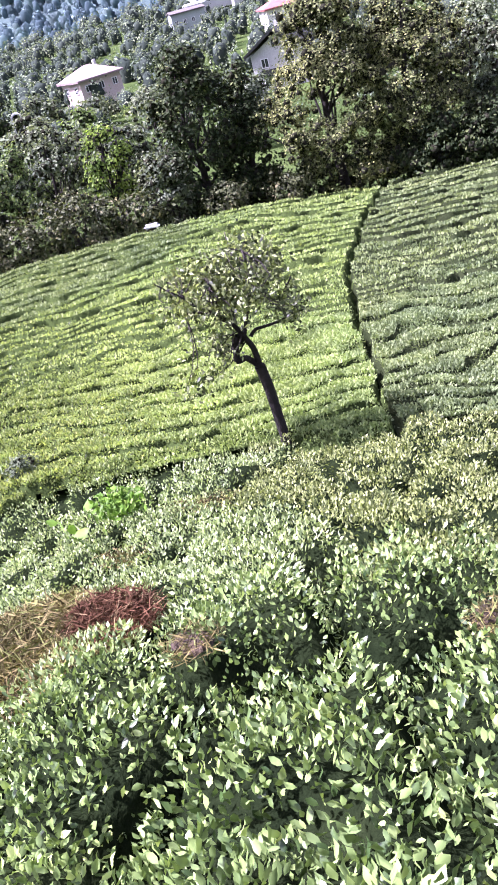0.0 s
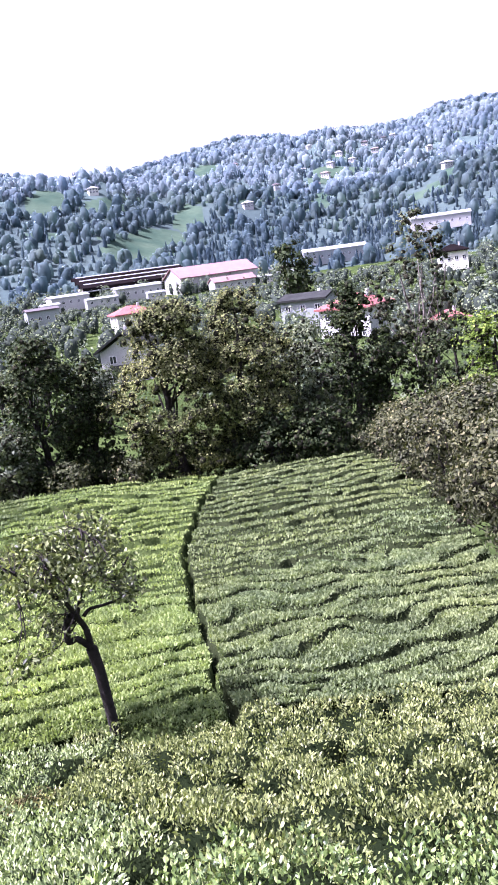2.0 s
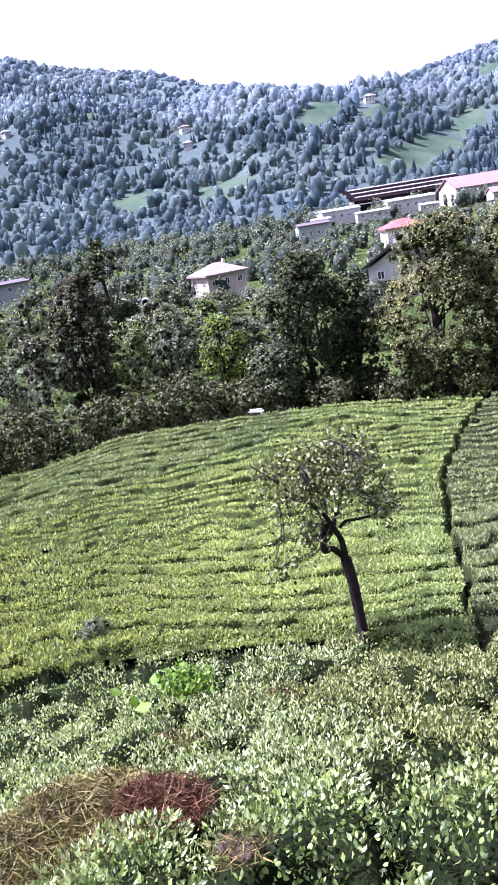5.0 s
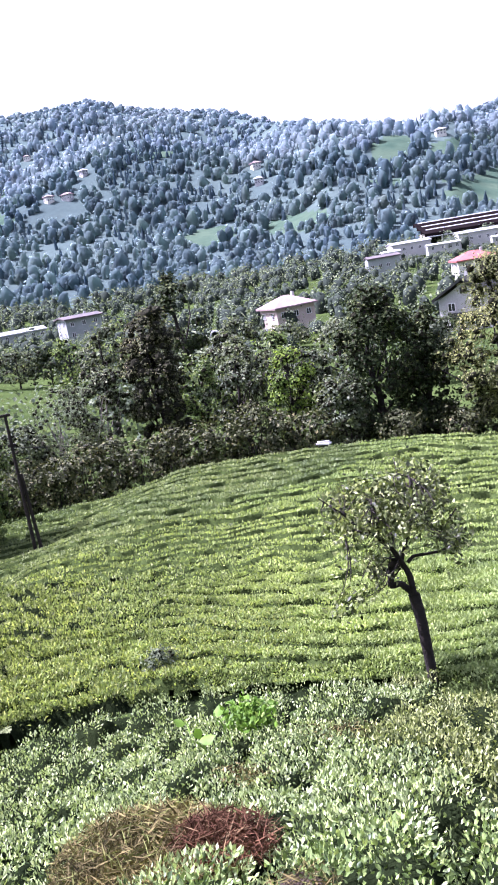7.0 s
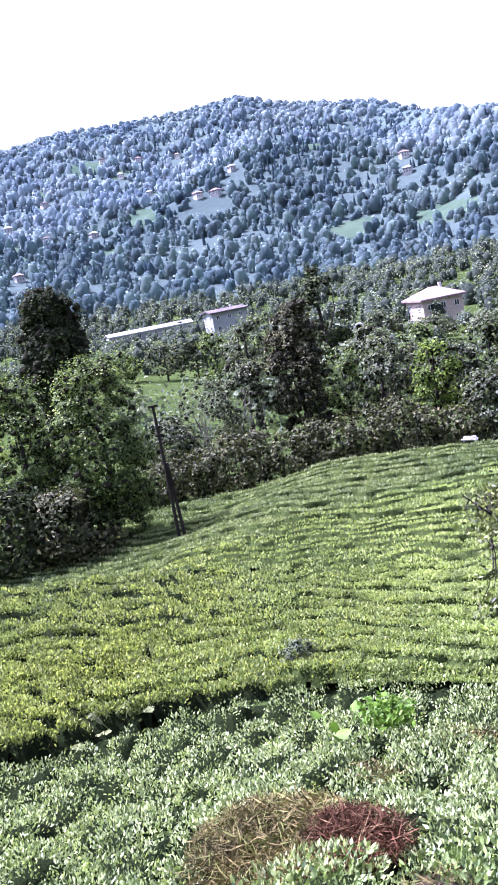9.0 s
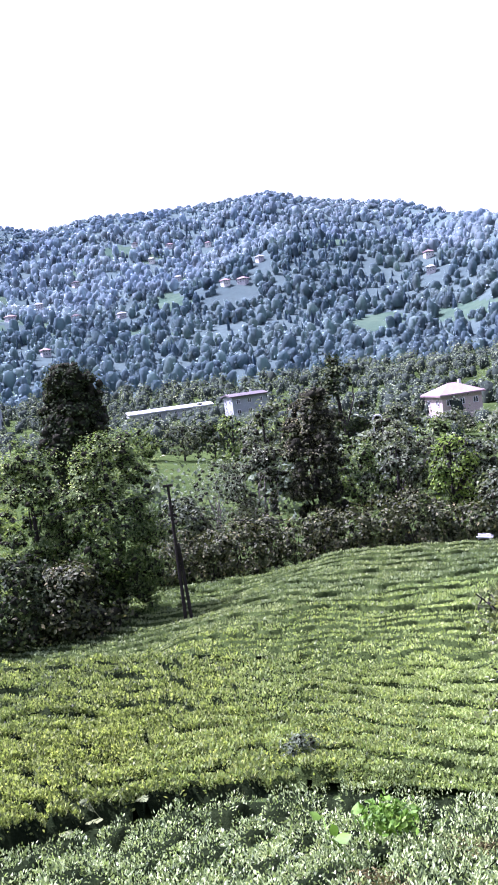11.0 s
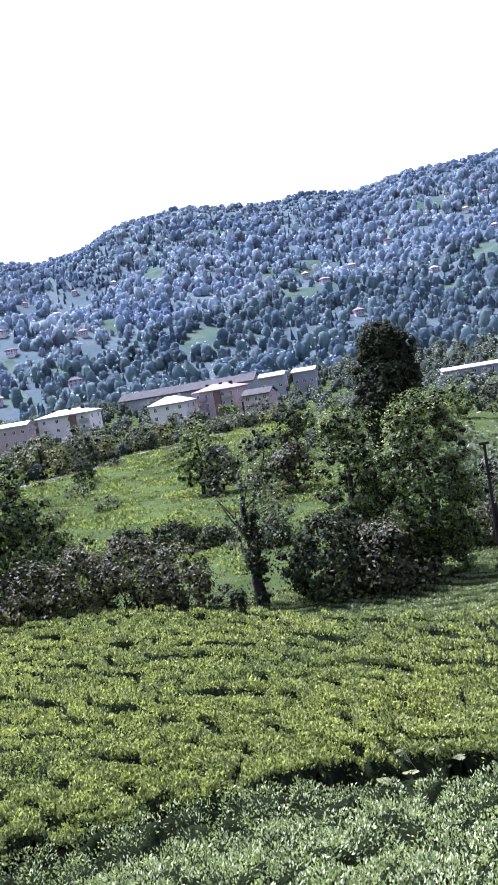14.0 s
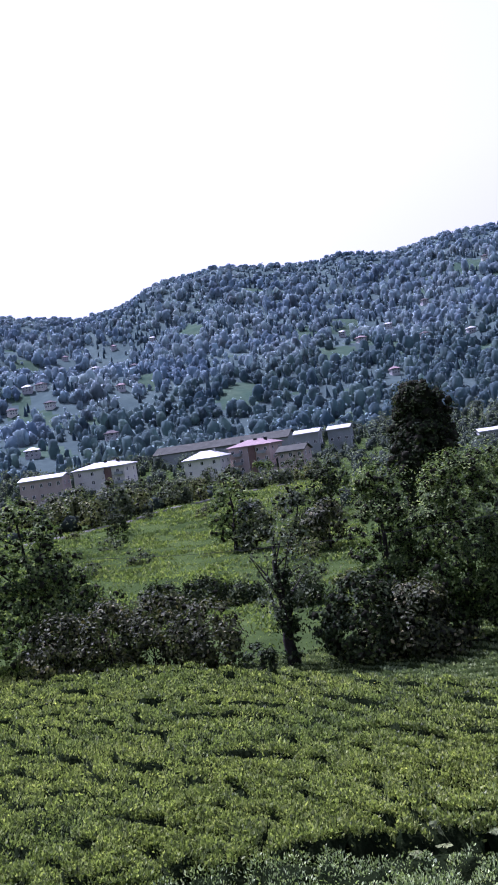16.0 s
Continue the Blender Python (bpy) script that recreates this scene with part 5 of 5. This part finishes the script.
def factory_hall():
    """Long hall with a sawtooth roof of pale skylight bands."""
    x, y = at(5.1, 445)
    top = new("factory_hall")
    top.location = (x, y, 445 * math.tan(radians(-1.0)))
    top.rotation_euler = (0, 0, math.atan2(-x, y) + radians(14))
    bm = bmesh.new()
    box(bm, -29, 29, -14, 14, -3, 5.5)
    part("wall", bm, M["pink_wall"], top)
    for k in range(3):
        y0, z0 = -14.4 + k * 9.6, 5.6 + k * 1.9
        bm = bmesh.new()
        v = [bm.verts.new(p) for p in ((-29.6, y0, z0), (29.6, y0, z0), (29.6, y0 + 7.6, z0 + 1.9), (-29.6, y0 + 7.6, z0 + 1.9), (29.6, y0 + 9.6, z0), (-29.6, y0 + 9.6, z0))]
        for f in ((0, 1, 2, 3), (3, 2, 4, 5), (1, 4, 2), (0, 3, 5), (0, 5, 4, 1)):
            bm.faces.new([v[i] for i in f])
        box(bm, -29.4, 29.4, y0 + 0.2, y0 + 0.5, z0 - 2.0, z0 - 0.02)
        bay = part("roof_bay", bm, M["brown_roof"], top, "dark brown sawtooth roof bay")
        for q in range(6):
            bm = bmesh.new()
            u = -27.4 + q * 9.5
            w = [bm.verts.new((px, y0 + py, z0 + py * 0.25 + pz)) for pz in (-0.05, 0.16) for px, py in ((u, 6.3), (u + 9.2, 6.3), (u + 9.2, 7.5), (u, 7.5))]
            for f in ((3, 2, 1, 0), (4, 5, 6, 7), (0, 1, 5, 4), (1, 2, 6, 5), (2, 3, 7, 6), (3, 0, 4, 7)):
                bm.faces.new([w[m] for m in f])
            part("skylight", bm, M["metal_roof"], bay)
    # loading front under a long canopy, its dark wall a flat panel
    bm = bmesh.new()
    box(bm, -31, 31, -20.5, -14.0, 3.7, 4.1)
    part("canopy", bm, M["metal_roof"], top, "pale loading canopy")
    for q in range(9):
        bm = bmesh.new()
        box(bm, -30 + q * 7.4, -29.3 + q * 7.4, -20.2, -19.6, -3, 3.7)
        part("post", bm, M["white_wall"], top)
    bm = bmesh.new()
    box(bm, -28.9, 28.9, -14.06, -13.98, -1.0, 3.5)
    part("front_panel", bm, M["dark_roof"], top, "dark wall panel under the loading canopy")
    return tagged(top, "long factory hall with brown sawtooth roof and pale skylights", "factory")


factory_hall()
for az, r, el, w in ((-0.6, 385, -1.5, 8), (2.4, 390, -1.5, 9), (3.4, 392, -1.5, 6), (6.4, 392, -1.6, 8), (13.6, 410, -1.5, 10), (15.2, 405, -1.4, 7)):
    house_at("small_shed", "small pale shed in the factory yard", az, r, el, 12, w, 5.0, 2.6, 0.7, "white_wall", "metal_roof", "gable", 1, 2, 0.3, chimney=False, side_bays=1)
# the blocks across the meadow
pale_block = house_at("apartment_block", "pale apartment block with a grey roof", -55.0, 315, -3.2, -24, 20, 12, 13.0, 1.8, "cream_wall", "metal_roof", "hip", 4, 4, 0.7)
house_at("annex", "low shed beside the apartment block", -59.0, 312, -2.4, -20, 16, 9, 7.6, 1.2, "pink_wall", "metal_roof", "gable", 2, 5, 0.5, chimney=False)
house_at("white_roofed_house", "cream house with a bright metal roof", -48.1, 300, -3.0, -22, 14, 10, 9.0, 2.4, "cream_wall", "metal_roof", "hip", 3, 3, 0.6)
pink_block = house_at("apartment_block", "pink four-storey apartment block with a pink roof", -44.7, 305, -3.3, -26, 16.5, 11, 12.8, 2.0, "pink_wall", "pink_roof", "hip", 4, 5, 0.7)
house_at("brick_house", "brown three-storey house beside the block", -42.1, 290, -3.2, -18, 9.4, 9, 7.9, 1.8, "pink_wall", "dull_roof", "gable", 3, 3, 0.6)
house_at("long_shed", "very long grey-roofed hall behind the blocks", -46.8, 390, -2.0, -20, 66, 14, 9.3, 3.2, "grey_wall", "dull_roof", "gable", 1, 14, 0.5, chimney=False)
house_at("long_shed", "low shed with a white metal roof", -41.0, 340, -1.7, -10, 10, 9, 6.4, 1.4, "grey_wall", "metal_roof", "gable", 1, 3, 0.5, chimney=False)
house_at("long_shed", "low shed with a white metal roof", -38.8, 345, -1.7, -10, 9, 9, 6.4, 1.4, "grey_wall", "metal_roof", "gable", 1, 3, 0.5, chimney=False)
house_at("grey_block", "bluish grey flat-topped block among trees", -21.8, 260, -3.9, 18, 11, 9, 9.2, 0.7, "grey_wall", "grey_roof", "gable", 3, 3, 0.7)
house_at("long_shed", "long low white-roofed building", -27.0, 300, -2.7, 10, 30, 9, 2.6, 0.9, "grey_wall", "metal_roof", "gable", 1, 10, 0.4, chimney=False)
def block_details(top, w, d, h, storeys, bay_x, balcony_x):
    """The stair bay, balconies and roof chimneys of an apartment block."""
    bm = bmesh.new()
    box(bm, bay_x - 1.3, bay_x + 1.3, -d / 2 - 0.5, -d / 2 + 0.1, -2.0, h + 0.3)
    part("stair_bay", bm, M["brick"], top, "brown-painted stair bay")
    for s in range(storeys):
        for bx in balcony_x:
            z = s * h / storeys + 0.4
            bm = bmesh.new()
            box(bm, bx - 1.5, bx + 1.5, -d / 2 - 1.3, -d / 2 - 0.12, z - 0.15, z)
            for x0, x1, y0, y1 in ((bx - 1.5, bx + 1.5, -d / 2 - 1.3, -d / 2 - 1.2), (bx - 1.5, bx - 1.4, -d / 2 - 1.2, -d / 2 - 0.12), (bx + 1.4, bx + 1.5, -d / 2 - 1.2, -d / 2 - 0.12)):
                box(bm, x0, x1, y0, y1, z, z + 0.95)
            part("balcony", bm, M["grey_wall"], top)
    for cx in (-w * 0.28, w * 0.05, w * 0.3):
        bm = bmesh.new()
        box(bm, cx - 0.5, cx + 0.5, -1.2, -0.3, h + 0.6, h + 2.6)
        part("chimney", bm, M["dark_roof"], top)


M["brick"] = surface("brown painted render", [(0.3, (0.12, 0.075, 0.06)), (0.7, (0.17, 0.11, 0.09))], 0.4, 0.85)
block_details(pink_block, 16.5, 11, 12.8, 4, 1.2, (-4.6, 5.2))
block_details(pale_block, 20, 12, 13.0, 4, 3.8, (8.0,))


def farm_track():
    """The pale track along the hedge between the meadow and the blocks."""
    az = np.linspace(-61, -43, 60)
    r = np.interp(az, (-61, -54, -47, -41), (146, 156, 200, 223))
    rows = []
    for dr, dz in ((-2.0, -0.3), (-1.7, 0.22), (1.4, 0.3), (1.7, -0.3)):
        x, y = (r + dr) * np.sin(np.radians(az)), (r + dr) * np.cos(np.radians(az))
        rows.append(np.stack([x, y, ground(x, y) + dz], -1))
    v = np.concatenate(rows)
    i = np.arange(59)
    f = np.concatenate([np.stack([k * 60 + i, k * 60 + i + 1, (k + 1) * 60 + i + 1, (k + 1) * 60 + i], -1) for k in range(3)])
    ob = solid("farm_track", mesh_of("farm_track", v, f, smooth=True), M["track"])
    tagged(ob, "pale gravel track along the hedge above the meadow", "track", kind="structure")


M["track"] = surface("pale gravel", [(0.3, (0.085, 0.088, 0.07)), (0.7, (0.14, 0.143, 0.115))], 0.6, 0.95, 0.3, 6.0, spec=0.0)
farm_track()
# small houses scattered over the hillside
g_house = random.Random(5)
for az, el in HILL_HOUSES:
    x, y = on_hill(az, el)
    w = g_house.uniform(5.5, 8.5)
    tagged(house("hill_house", "small pale house on the wooded hillside", x, y, gz(x, y) + 0.3, g_house.uniform(-35, 35), w, 6.0, 3.8, 1.7,
                 g_house.choice(("white_wall", "white_wall", "cream_wall")), g_house.choice(("metal_roof", "metal_roof", "pink_roof", "grey_roof")), "hip", 2, 3, 0.7, False), group="hill houses")


# ---- the leaning fruit tree in the tea ----
def fruit_tree():
    g = np.random.default_rng(77)
    x, y = at(-1.5, 15.7)
    top = new("fruit_tree")
    top.location = (x, y, gz(x, y))
    def p(az, el):
        """A point of the tree in the upright plane that it spreads in, by its bearing from the eye."""
        q = at(az, 15.7)
        return np.array([q[0] - x, (q[1] - y) * 1.0, math.tan(radians(el)) * 15.7 - gz(x, y)])
    branches = (
        (((-1.43, -30.5), (-1.43, -28.63), (-1.58, -27.09), (-1.7, -25.46), (-2.0, -23.79)), 0.125, 0.085, 0.0),
        (((-2.0, -23.79), (-2.82, -22.9), (-3.52, -23.01), (-3.33, -21.74), (-3.0, -21.14)), 0.08, 0.05, -0.25),
        (((-2.0, -23.79), (-2.1, -22.46), (-2.55, -21.55), (-3.13, -20.45), (-3.95, -19.72), (-4.21, -19.25), (-5.2, -18.98), (-6.19, -18.78)), 0.085, 0.016, -0.3),
        (((-3.13, -20.45), (-2.8, -19.19), (-2.78, -18.19), (-2.14, -16.64)), 0.045, 0.012, 0.5),
        (((-4.0, -19.54), (-3.8, -18.5), (-4.13, -17.11)), 0.035, 0.012, -0.6),
        (((-2.14, -21.71), (-1.72, -21.37), (-0.74, -21.38), (0.16, -21.37), (0.76, -21.22), (0.79, -19.81), (1.68, -18.79)), 0.05, 0.012, 0.3),
        (((-2.55, -21.55), (-2.08, -20.48), (-1.35, -18.95), (-0.8, -17.88), (0.18, -17.79)), 0.05, 0.014, 0.7),
        (((-5.2, -18.98), (-6.31, -17.68), (-7.0, -16.88), (-7.53, -16.19)), 0.028, 0.009, -0.5),
        (((-1.35, -18.95), (-1.33, -16.95), (-1.23, -15.46)), 0.03, 0.009, -0.6),
    )
    wood, nodes = [], []
    for line, r0, r1, deep in branches:
        q = np.array([p(*w) for w in line])
        q[:, 1] += np.linspace(0, deep, len(q))
        t = np.linspace(0, len(q) - 1, 4 * len(q))
        path = np.stack([np.interp(t, np.arange(len(q)), q[:, m]) for m in range(3)], -1)
        path[1:-1] = (path[:-2] + path[1:-1] * 2 + path[2:]) / 4
        wood.append((path, r0 * 0.8, r1 * 1.35))
        if r1 < 0.02:
            nodes.append(path[len(path) // 4:])
    nodes = np.concatenate(nodes)
    # leaf clusters fill the flat dome of the crown, each on its own twig
    cl = []
    for az, el, ra, re, k in ((-3.6, -17.9, 4.0, 1.6, 92), (-0.8, -17.3, 1.7, 1.9, 36), (0.5, -19.9, 1.2, 1.3, 18), (-4.4, -22.0, 0.9, 0.8, 11), (-6.6, -22.6, 1.2, 1.1, 5)):
        for _ in range(k):
            rr, aa = math.sqrt(g.random()), g.uniform(0, 2 * math.pi)
            cl.append(p(az + ra * rr * math.cos(aa), el + re * rr * math.sin(aa)) + np.array([0, g.normal() * 0.55, 0]))
    cl = np.array(cl)
    for c in cl:
        start = nodes[np.argmin(((nodes - c) ** 2).sum(-1))]
        wood.append((limb(start, c, 0.2, g, 5), 0.015, 0.005))
    tv, tf = joined([tube(path, np.linspace(a, b, len(path)), 8) for path, a, b in wood])
    solid("trunk", mesh_of("trunk", tv, tf, smooth=True), M["bark"], top)
    k = np.repeat(np.arange(len(cl)), 26)
    pos = cl[k] + g.normal(size=(len(k), 3)) * 0.16
    axis = unit(random_dirs(len(k), g) + np.array([0, 0, -0.5]))
    side = unit(np.cross(axis, random_dirs(len(k), g)))
    ln = 0.115 * g.uniform(0.7, 1.3, len(k))
    solid("crown", mesh_of("crown", *leaf_arrays(pos, axis, side, ln, ln * 0.55, 0.2)), M["leaf_tree"], top)
    return tagged(top, "small leaning fruit tree with sparse leaves and dark bark", "tree")


fruit_tree()


# ---- the pole ----
def utility_pole():
    x, y = at(-27.8, 40)
    z = gz(x, y)
    h = 40 * math.tan(radians(-7.2)) - z
    top = new("utility_pole")
    top.location = (x, y, z)
    top.rotation_euler = (0, 0, radians(27.8))
    for nm, x0 in (("post", -0.02), ("brace_post", 0.3)):
        t = np.linspace(0, 1, 8)[:, None]
        path = np.array([[x0, 0, -0.4]]) * (1 - t) + np.array([[0.0 if nm == "post" else 0.12, 0, h if nm == "post" else h * 0.6]]) * t
        v, f = tube(path, np.linspace(0.1, 0.07, 8), 10)
        solid(nm, mesh_of(nm, v, f, smooth=True), M["pole"], top)
    for zz, w in ((h - 0.12, 0.24), (h - 1.55, 0.18)):
        bm = bmesh.new()
        box(bm, -w, w, -0.06, 0.06, zz, zz + 0.12)
        part("crossarm", bm, M["pole"], top)
    return tagged(top, "dark wooden utility pole with a bracing second post", "utility pole")


utility_pole()


# ---- small things on the tea slope ----
def on_tea(az, el):
    """The place on the bush tops that is seen at this azimuth and elevation."""
    rr = np.linspace(1.2, 60, 3000)
    x, y = rr * math.sin(radians(az)), rr * math.cos(radians(az))
    z = ground(x, y) + np.maximum(canopy(x, y), 0)
    k = int(np.argmax(np.degrees(np.arctan2(z, rr)) >= el))
    return np.array([x[k], y[k], z[k]])


def heap(name, label, az, el, size, blades, mat, seed, length=0.3, thin=0.012, litter=True):
    """A heap of dry stalks and fern blades."""
    g = np.random.default_rng(seed)
    c = on_tea(az, el)
    n = blades
    d = random_dirs(n, g) * np.sqrt(g.random(n))[:, None]
    pos = np.stack([d[:, 0] * size[0], d[:, 1] * size[1], np.abs(d[:, 2]) * size[2]], -1)
    axis = unit(random_dirs(n, g) * np.array([1, 1, 0.7]))
    side = unit(np.cross(axis, random_dirs(n, g)))
    ln = length * g.uniform(0.4, 1.3, n)
    v, f = leaf_arrays(pos, axis, side, ln, thin * g.uniform(0.6, 1.6, n), 0.3)
    cv, cq, ct = lump_crowns(np.array([[0, 0, -0.5]]), np.array([1.0]), np.array([1.15]), np.array([False]), g, 6, 14)
    cv = cv * np.array([size[0] * 0.6, size[1] * 0.6, size[2] * 0.5])
    o = len(v)
    top = new(name)
    top.location = c - np.array([0, 0, 0.05])
    tagged(solid("dry_straw", mesh_of("dry_straw", v, f), M[mat], top), kind="stuff")
    if litter:
        solid("litter", mesh_of("litter", cv, cq, ct, smooth=True), M["soil_dead"], top, "matted brown litter")
    return tagged(top, label, "brush heap")


M["soil_dead"] = surface("matted litter", [(0.3, (0.022, 0.014, 0.008)), (0.7, (0.07, 0.048, 0.026))], 5.0, 0.9, 0.8, 40.0)
heap("brush_heap", "heap of dried brown fern and cut stalks on the tea", -25.0, -37.0, (0.85, 0.75, 0.3), 6800, "straw", 3, 0.23, 0.011)
heap("brush_heap", "red-brown dead twigs beside the fern heap", -19.0, -36.7, (0.45, 0.3, 0.22), 1700, "dead_red", 4, 0.26, 0.009)
heap("brush_heap", "small patch of dead brown stalks among tea", -13.6, -40.2, (0.2, 0.18, 0.07), 260, "straw", 5, 0.11, 0.007)
heap("brush_heap", "small patch of dead brown stalks among tea", 12.6, -42.6, (0.14, 0.2, 0.08), 220, "straw", 6, 0.11, 0.007)
heap("dry_patch", "dry straw-coloured patch on clipped tea", -9.0, -31.6, (0.75, 0.3, 0.05), 420, "straw", 7, 0.1, 0.014, False)
heap("dry_patch", "dry straw-coloured patch on clipped tea", -16.4, -33.2, (0.5, 0.25, 0.05), 260, "straw", 8, 0.1, 0.014, False)


def weed():
    """A bright broad-leaved weed with a few very large leaves."""
    g = np.random.default_rng(12)
    top = new("broad_leaved_weed")
    c = on_tea(-16.4, -30.6)
    top.location = c
    for az, el, k in ((-17.6, -29.9, 0.3), (-16.6, -29.5, 0.3), (-15.4, -29.3, 0.26), (-14.6, -29.7, 0.24), (-20.6, -30.0, 0.3), (-18.8, -31.5, 0.3), (-17.2, -30.4, 0.24), (-16.0, -30.2, 0.22), (-19.4, -31.0, 0.22), (-15.0, -30.6, 0.24)):
        q = on_tea(az, el) + np.array([0, 0, 0.16]) - c
        axis = unit(np.array([[g.normal(), g.normal() - 0.4, 0.15]]))
        side = unit(np.cross(axis, np.array([[0, -0.35, 1.0]])))
        v, t, f = leaf_arrays(q[None], axis, side, np.array([k * 0.85]), np.array([k * 0.65]), 0.2, True)
        solid("leaf", mesh_of("leaf", v, t, f, smooth=True), M["big_leaf"], top)
        v, f = tube(limb(q - axis[0] * k / 2, q * 0.8 + np.array([0, 0, -0.45]), 0.1, g), np.linspace(0.012, 0.016, 6), 5)
        solid("stem", mesh_of("stem", v, f), M["big_leaf"], top)
    n = 600
    pos = g.normal(size=(n, 3)) * np.array([0.17, 0.12, 0.09]) + np.array([0.22, 0.05, 0.16])
    axis = unit(random_dirs(n, g) + np.array([0, 0, 0.6]))
    side = unit(np.cross(axis, random_dirs(n, g)))
    ln = 0.1 * g.uniform(0.6, 1.4, n)
    solid("small_leaves", mesh_of("small_leaves", *leaf_arrays(pos, axis, side, ln, ln * 0.6)), M["big_leaf"], top)
    return tagged(top, "bright green broad-leaved weed growing over the tea", "weed")


weed()


def frond(parent, foot, tip, g):
    """A dried fern frond: an arched midrib with pairs of leaflets."""
    path = limb(foot, tip, 0.06, g, 10)
    path[:, 2] += np.sin(np.linspace(0, np.pi, 10)) * 0.08
    pieces = [tube(path, np.linspace(0.008, 0.003, 10), 4)]
    v, f = joined(pieces)
    t = np.linspace(0.15, 1, 26)
    pos = np.stack([np.interp(t, np.linspace(0, 1, 10), path[:, m]) for m in range(3)], -1)
    tang = unit(np.gradient(pos, axis=0))
    out = unit(np.cross(tang, np.array([0, 0, 1.0])))
    vs, fs, o = [v], [], len(v)
    for sgn in (-1, 1):
        ln = 0.14 * np.sin(np.pi * np.clip(t, 0.05, 0.97)) + 0.03
        ax = unit(out * sgn + tang * 0.5 + np.array([0, 0, -0.1]))
        lv, lf = leaf_arrays(pos + ax * ln[:, None] / 2, ax, tang, ln, np.full(len(t), 0.035), 0.15)
        vs.append(lv)
        fs.append(lf + o)
        o += len(lv)
    solid("frond", mesh_of("frond", np.concatenate(vs), np.concatenate(fs), f), M["frond"], parent)


M["frond"] = leafy("pale dried fern", (0.13, 0.15, 0.07), (0.2, 0.225, 0.115), (0.26, 0.28, 0.15), 0.8, 0.25, 0.0)


def fern():
    g = np.random.default_rng(31)
    top = new("fern")
    c = on_tea(-35.4, -27.6)
    top.location = c
    for az, el, dx, dz in ((-34.9, -26.0, 0.3, 0.25), (-34.2, -26.4, 0.12, 0.3), (-33.4, -26.5, 0.28, 0.12), (-36.6, -26.9, 0.3, 0.1), (-38.2, -27.2, 0.25, 0.1), (-35.6, -26.8, -0.2, 0.3)):
        d = math.hypot(c[0], c[1]) - 0.15
        q = np.array([*at(az, d), d * math.tan(radians(el - 0.5))]) - c
        frond(top, q, q + np.array([dx, -0.05 + g.normal() * 0.08, dz]) * 1.5, g)
    return tagged(top, "pale dry fern fronds sticking out of a ditch", "fern")


fern()
q = on_tea(-21.0, -25.6)
shrub = make_tree("grey_shrub", 0.85, 0.75, 0.0, "round", "leaf_twig", "pale_bark", 55, clumps=46, per=26, leaf_size=0.07, stems=4, clump=0.15)
shrub.location = (q[0], q[1], gz(q[0], q[1]) + 0.1)
tagged(shrub, "grey twiggy shrub at the terrace corner", "shrub")


def rounded_block(name, w, d, h, bevel, mat, parent):
    bm = bmesh.new()
    box(bm, -w / 2, w / 2, -d / 2, d / 2, 0, h)
    bmesh.ops.bevel(bm, geom=bm.edges[:], offset=bevel, segments=3, affect="EDGES")
    for v in bm.verts:
        v.co += Vector((noise.noise(v.co * 3), noise.noise(v.co * 3 + Vector((5, 0, 0))), noise.noise(v.co * 3 + Vector((0, 7, 0))))) * 0.05
    return part(name, bm, M[mat], parent)


def white_trough():
    x, y = at(-6.8, 50.2)
    top = new("white_trough")
    top.location = (x, y, gz(x, y) + 0.1)
    rounded_block("basin", 1.0, 0.5, 0.3, 0.12, "stone", top).location = (0, 0, 0.45)
    # the dark beneath the basin, built as a bark-coloured block
    rounded_block("foot", 0.6, 0.4, 0.5, 0.04, "bark", top)
    return tagged(top, "white weathered trough over a dark block by the hedge", "trough")


white_trough()


def arched_shelter():
    x, y = at(-13.0, 92)
    z = 92 * math.tan(radians(-4.5)) - 1.9
    top = new("arched_shelter")
    top.location = (x, y, z)
    top.rotation_euler = (0, 0, radians(13))
    a = np.linspace(0, np.pi, 13)
    bm = bmesh.new()
    rings = [[bm.verts.new((rr * math.cos(t), yy, 1.7 + rr * math.sin(t))) for t in a] for rr, yy in ((0.42, 0), (0.55, 0), (0.55, 1.6), (0.42, 1.6))]
    for p, q2 in ((0, 1), (1, 2), (2, 3), (3, 0)):
        for i in range(12):
            bm.faces.new((rings[p][i], rings[p][i + 1], rings[q2][i + 1], rings[q2][i]))
    part("arch", bm, M["white_wall"], top)
    for sx in (-0.485, 0.485):
        bm = bmesh.new()
        box(bm, sx - 0.065, sx + 0.065, 0, 1.6, -8, 1.7)
        part("side_wall", bm, M["white_wall"], top)
    # back wall dark in colour, standing for the shade inside the arch
    bm = bmesh.new()
    box(bm, -0.41, 0.41, 1.4, 1.5, -8, 2.0)
    part("back_wall", bm, M["dark_roof"], top)
    return tagged(top, "small white arched shelter among the trees", "shelter")


arched_shelter()


def wire(a, b, sag):
    t = np.linspace(0, 1, 24)[:, None]
    path = np.asarray(a) * (1 - t) + np.asarray(b) * t
    path[:, 2] -= sag * 4 * (t * (1 - t))[:, 0]
    v, f = tube(path, np.full(24, 0.012), 5)
    tagged(solid("overhead_wire", mesh_of("overhead_wire", v, f, smooth=True), M["wire"]), "thin dark overhead wire running to the pole", "wire")


px, py = at(-27.8, 40)
ptop = 40 * math.tan(radians(-7.5))
lx, ly = at(-62, 60)
wire((px - 0.2, py, ptop - 0.1), (lx, ly, -6.0), 0.8)
rx2, ry2 = at(-10, 64)
wire((px + 0.2, py, ptop - 1.4), (rx2, ry2, -11.4), 0.8)
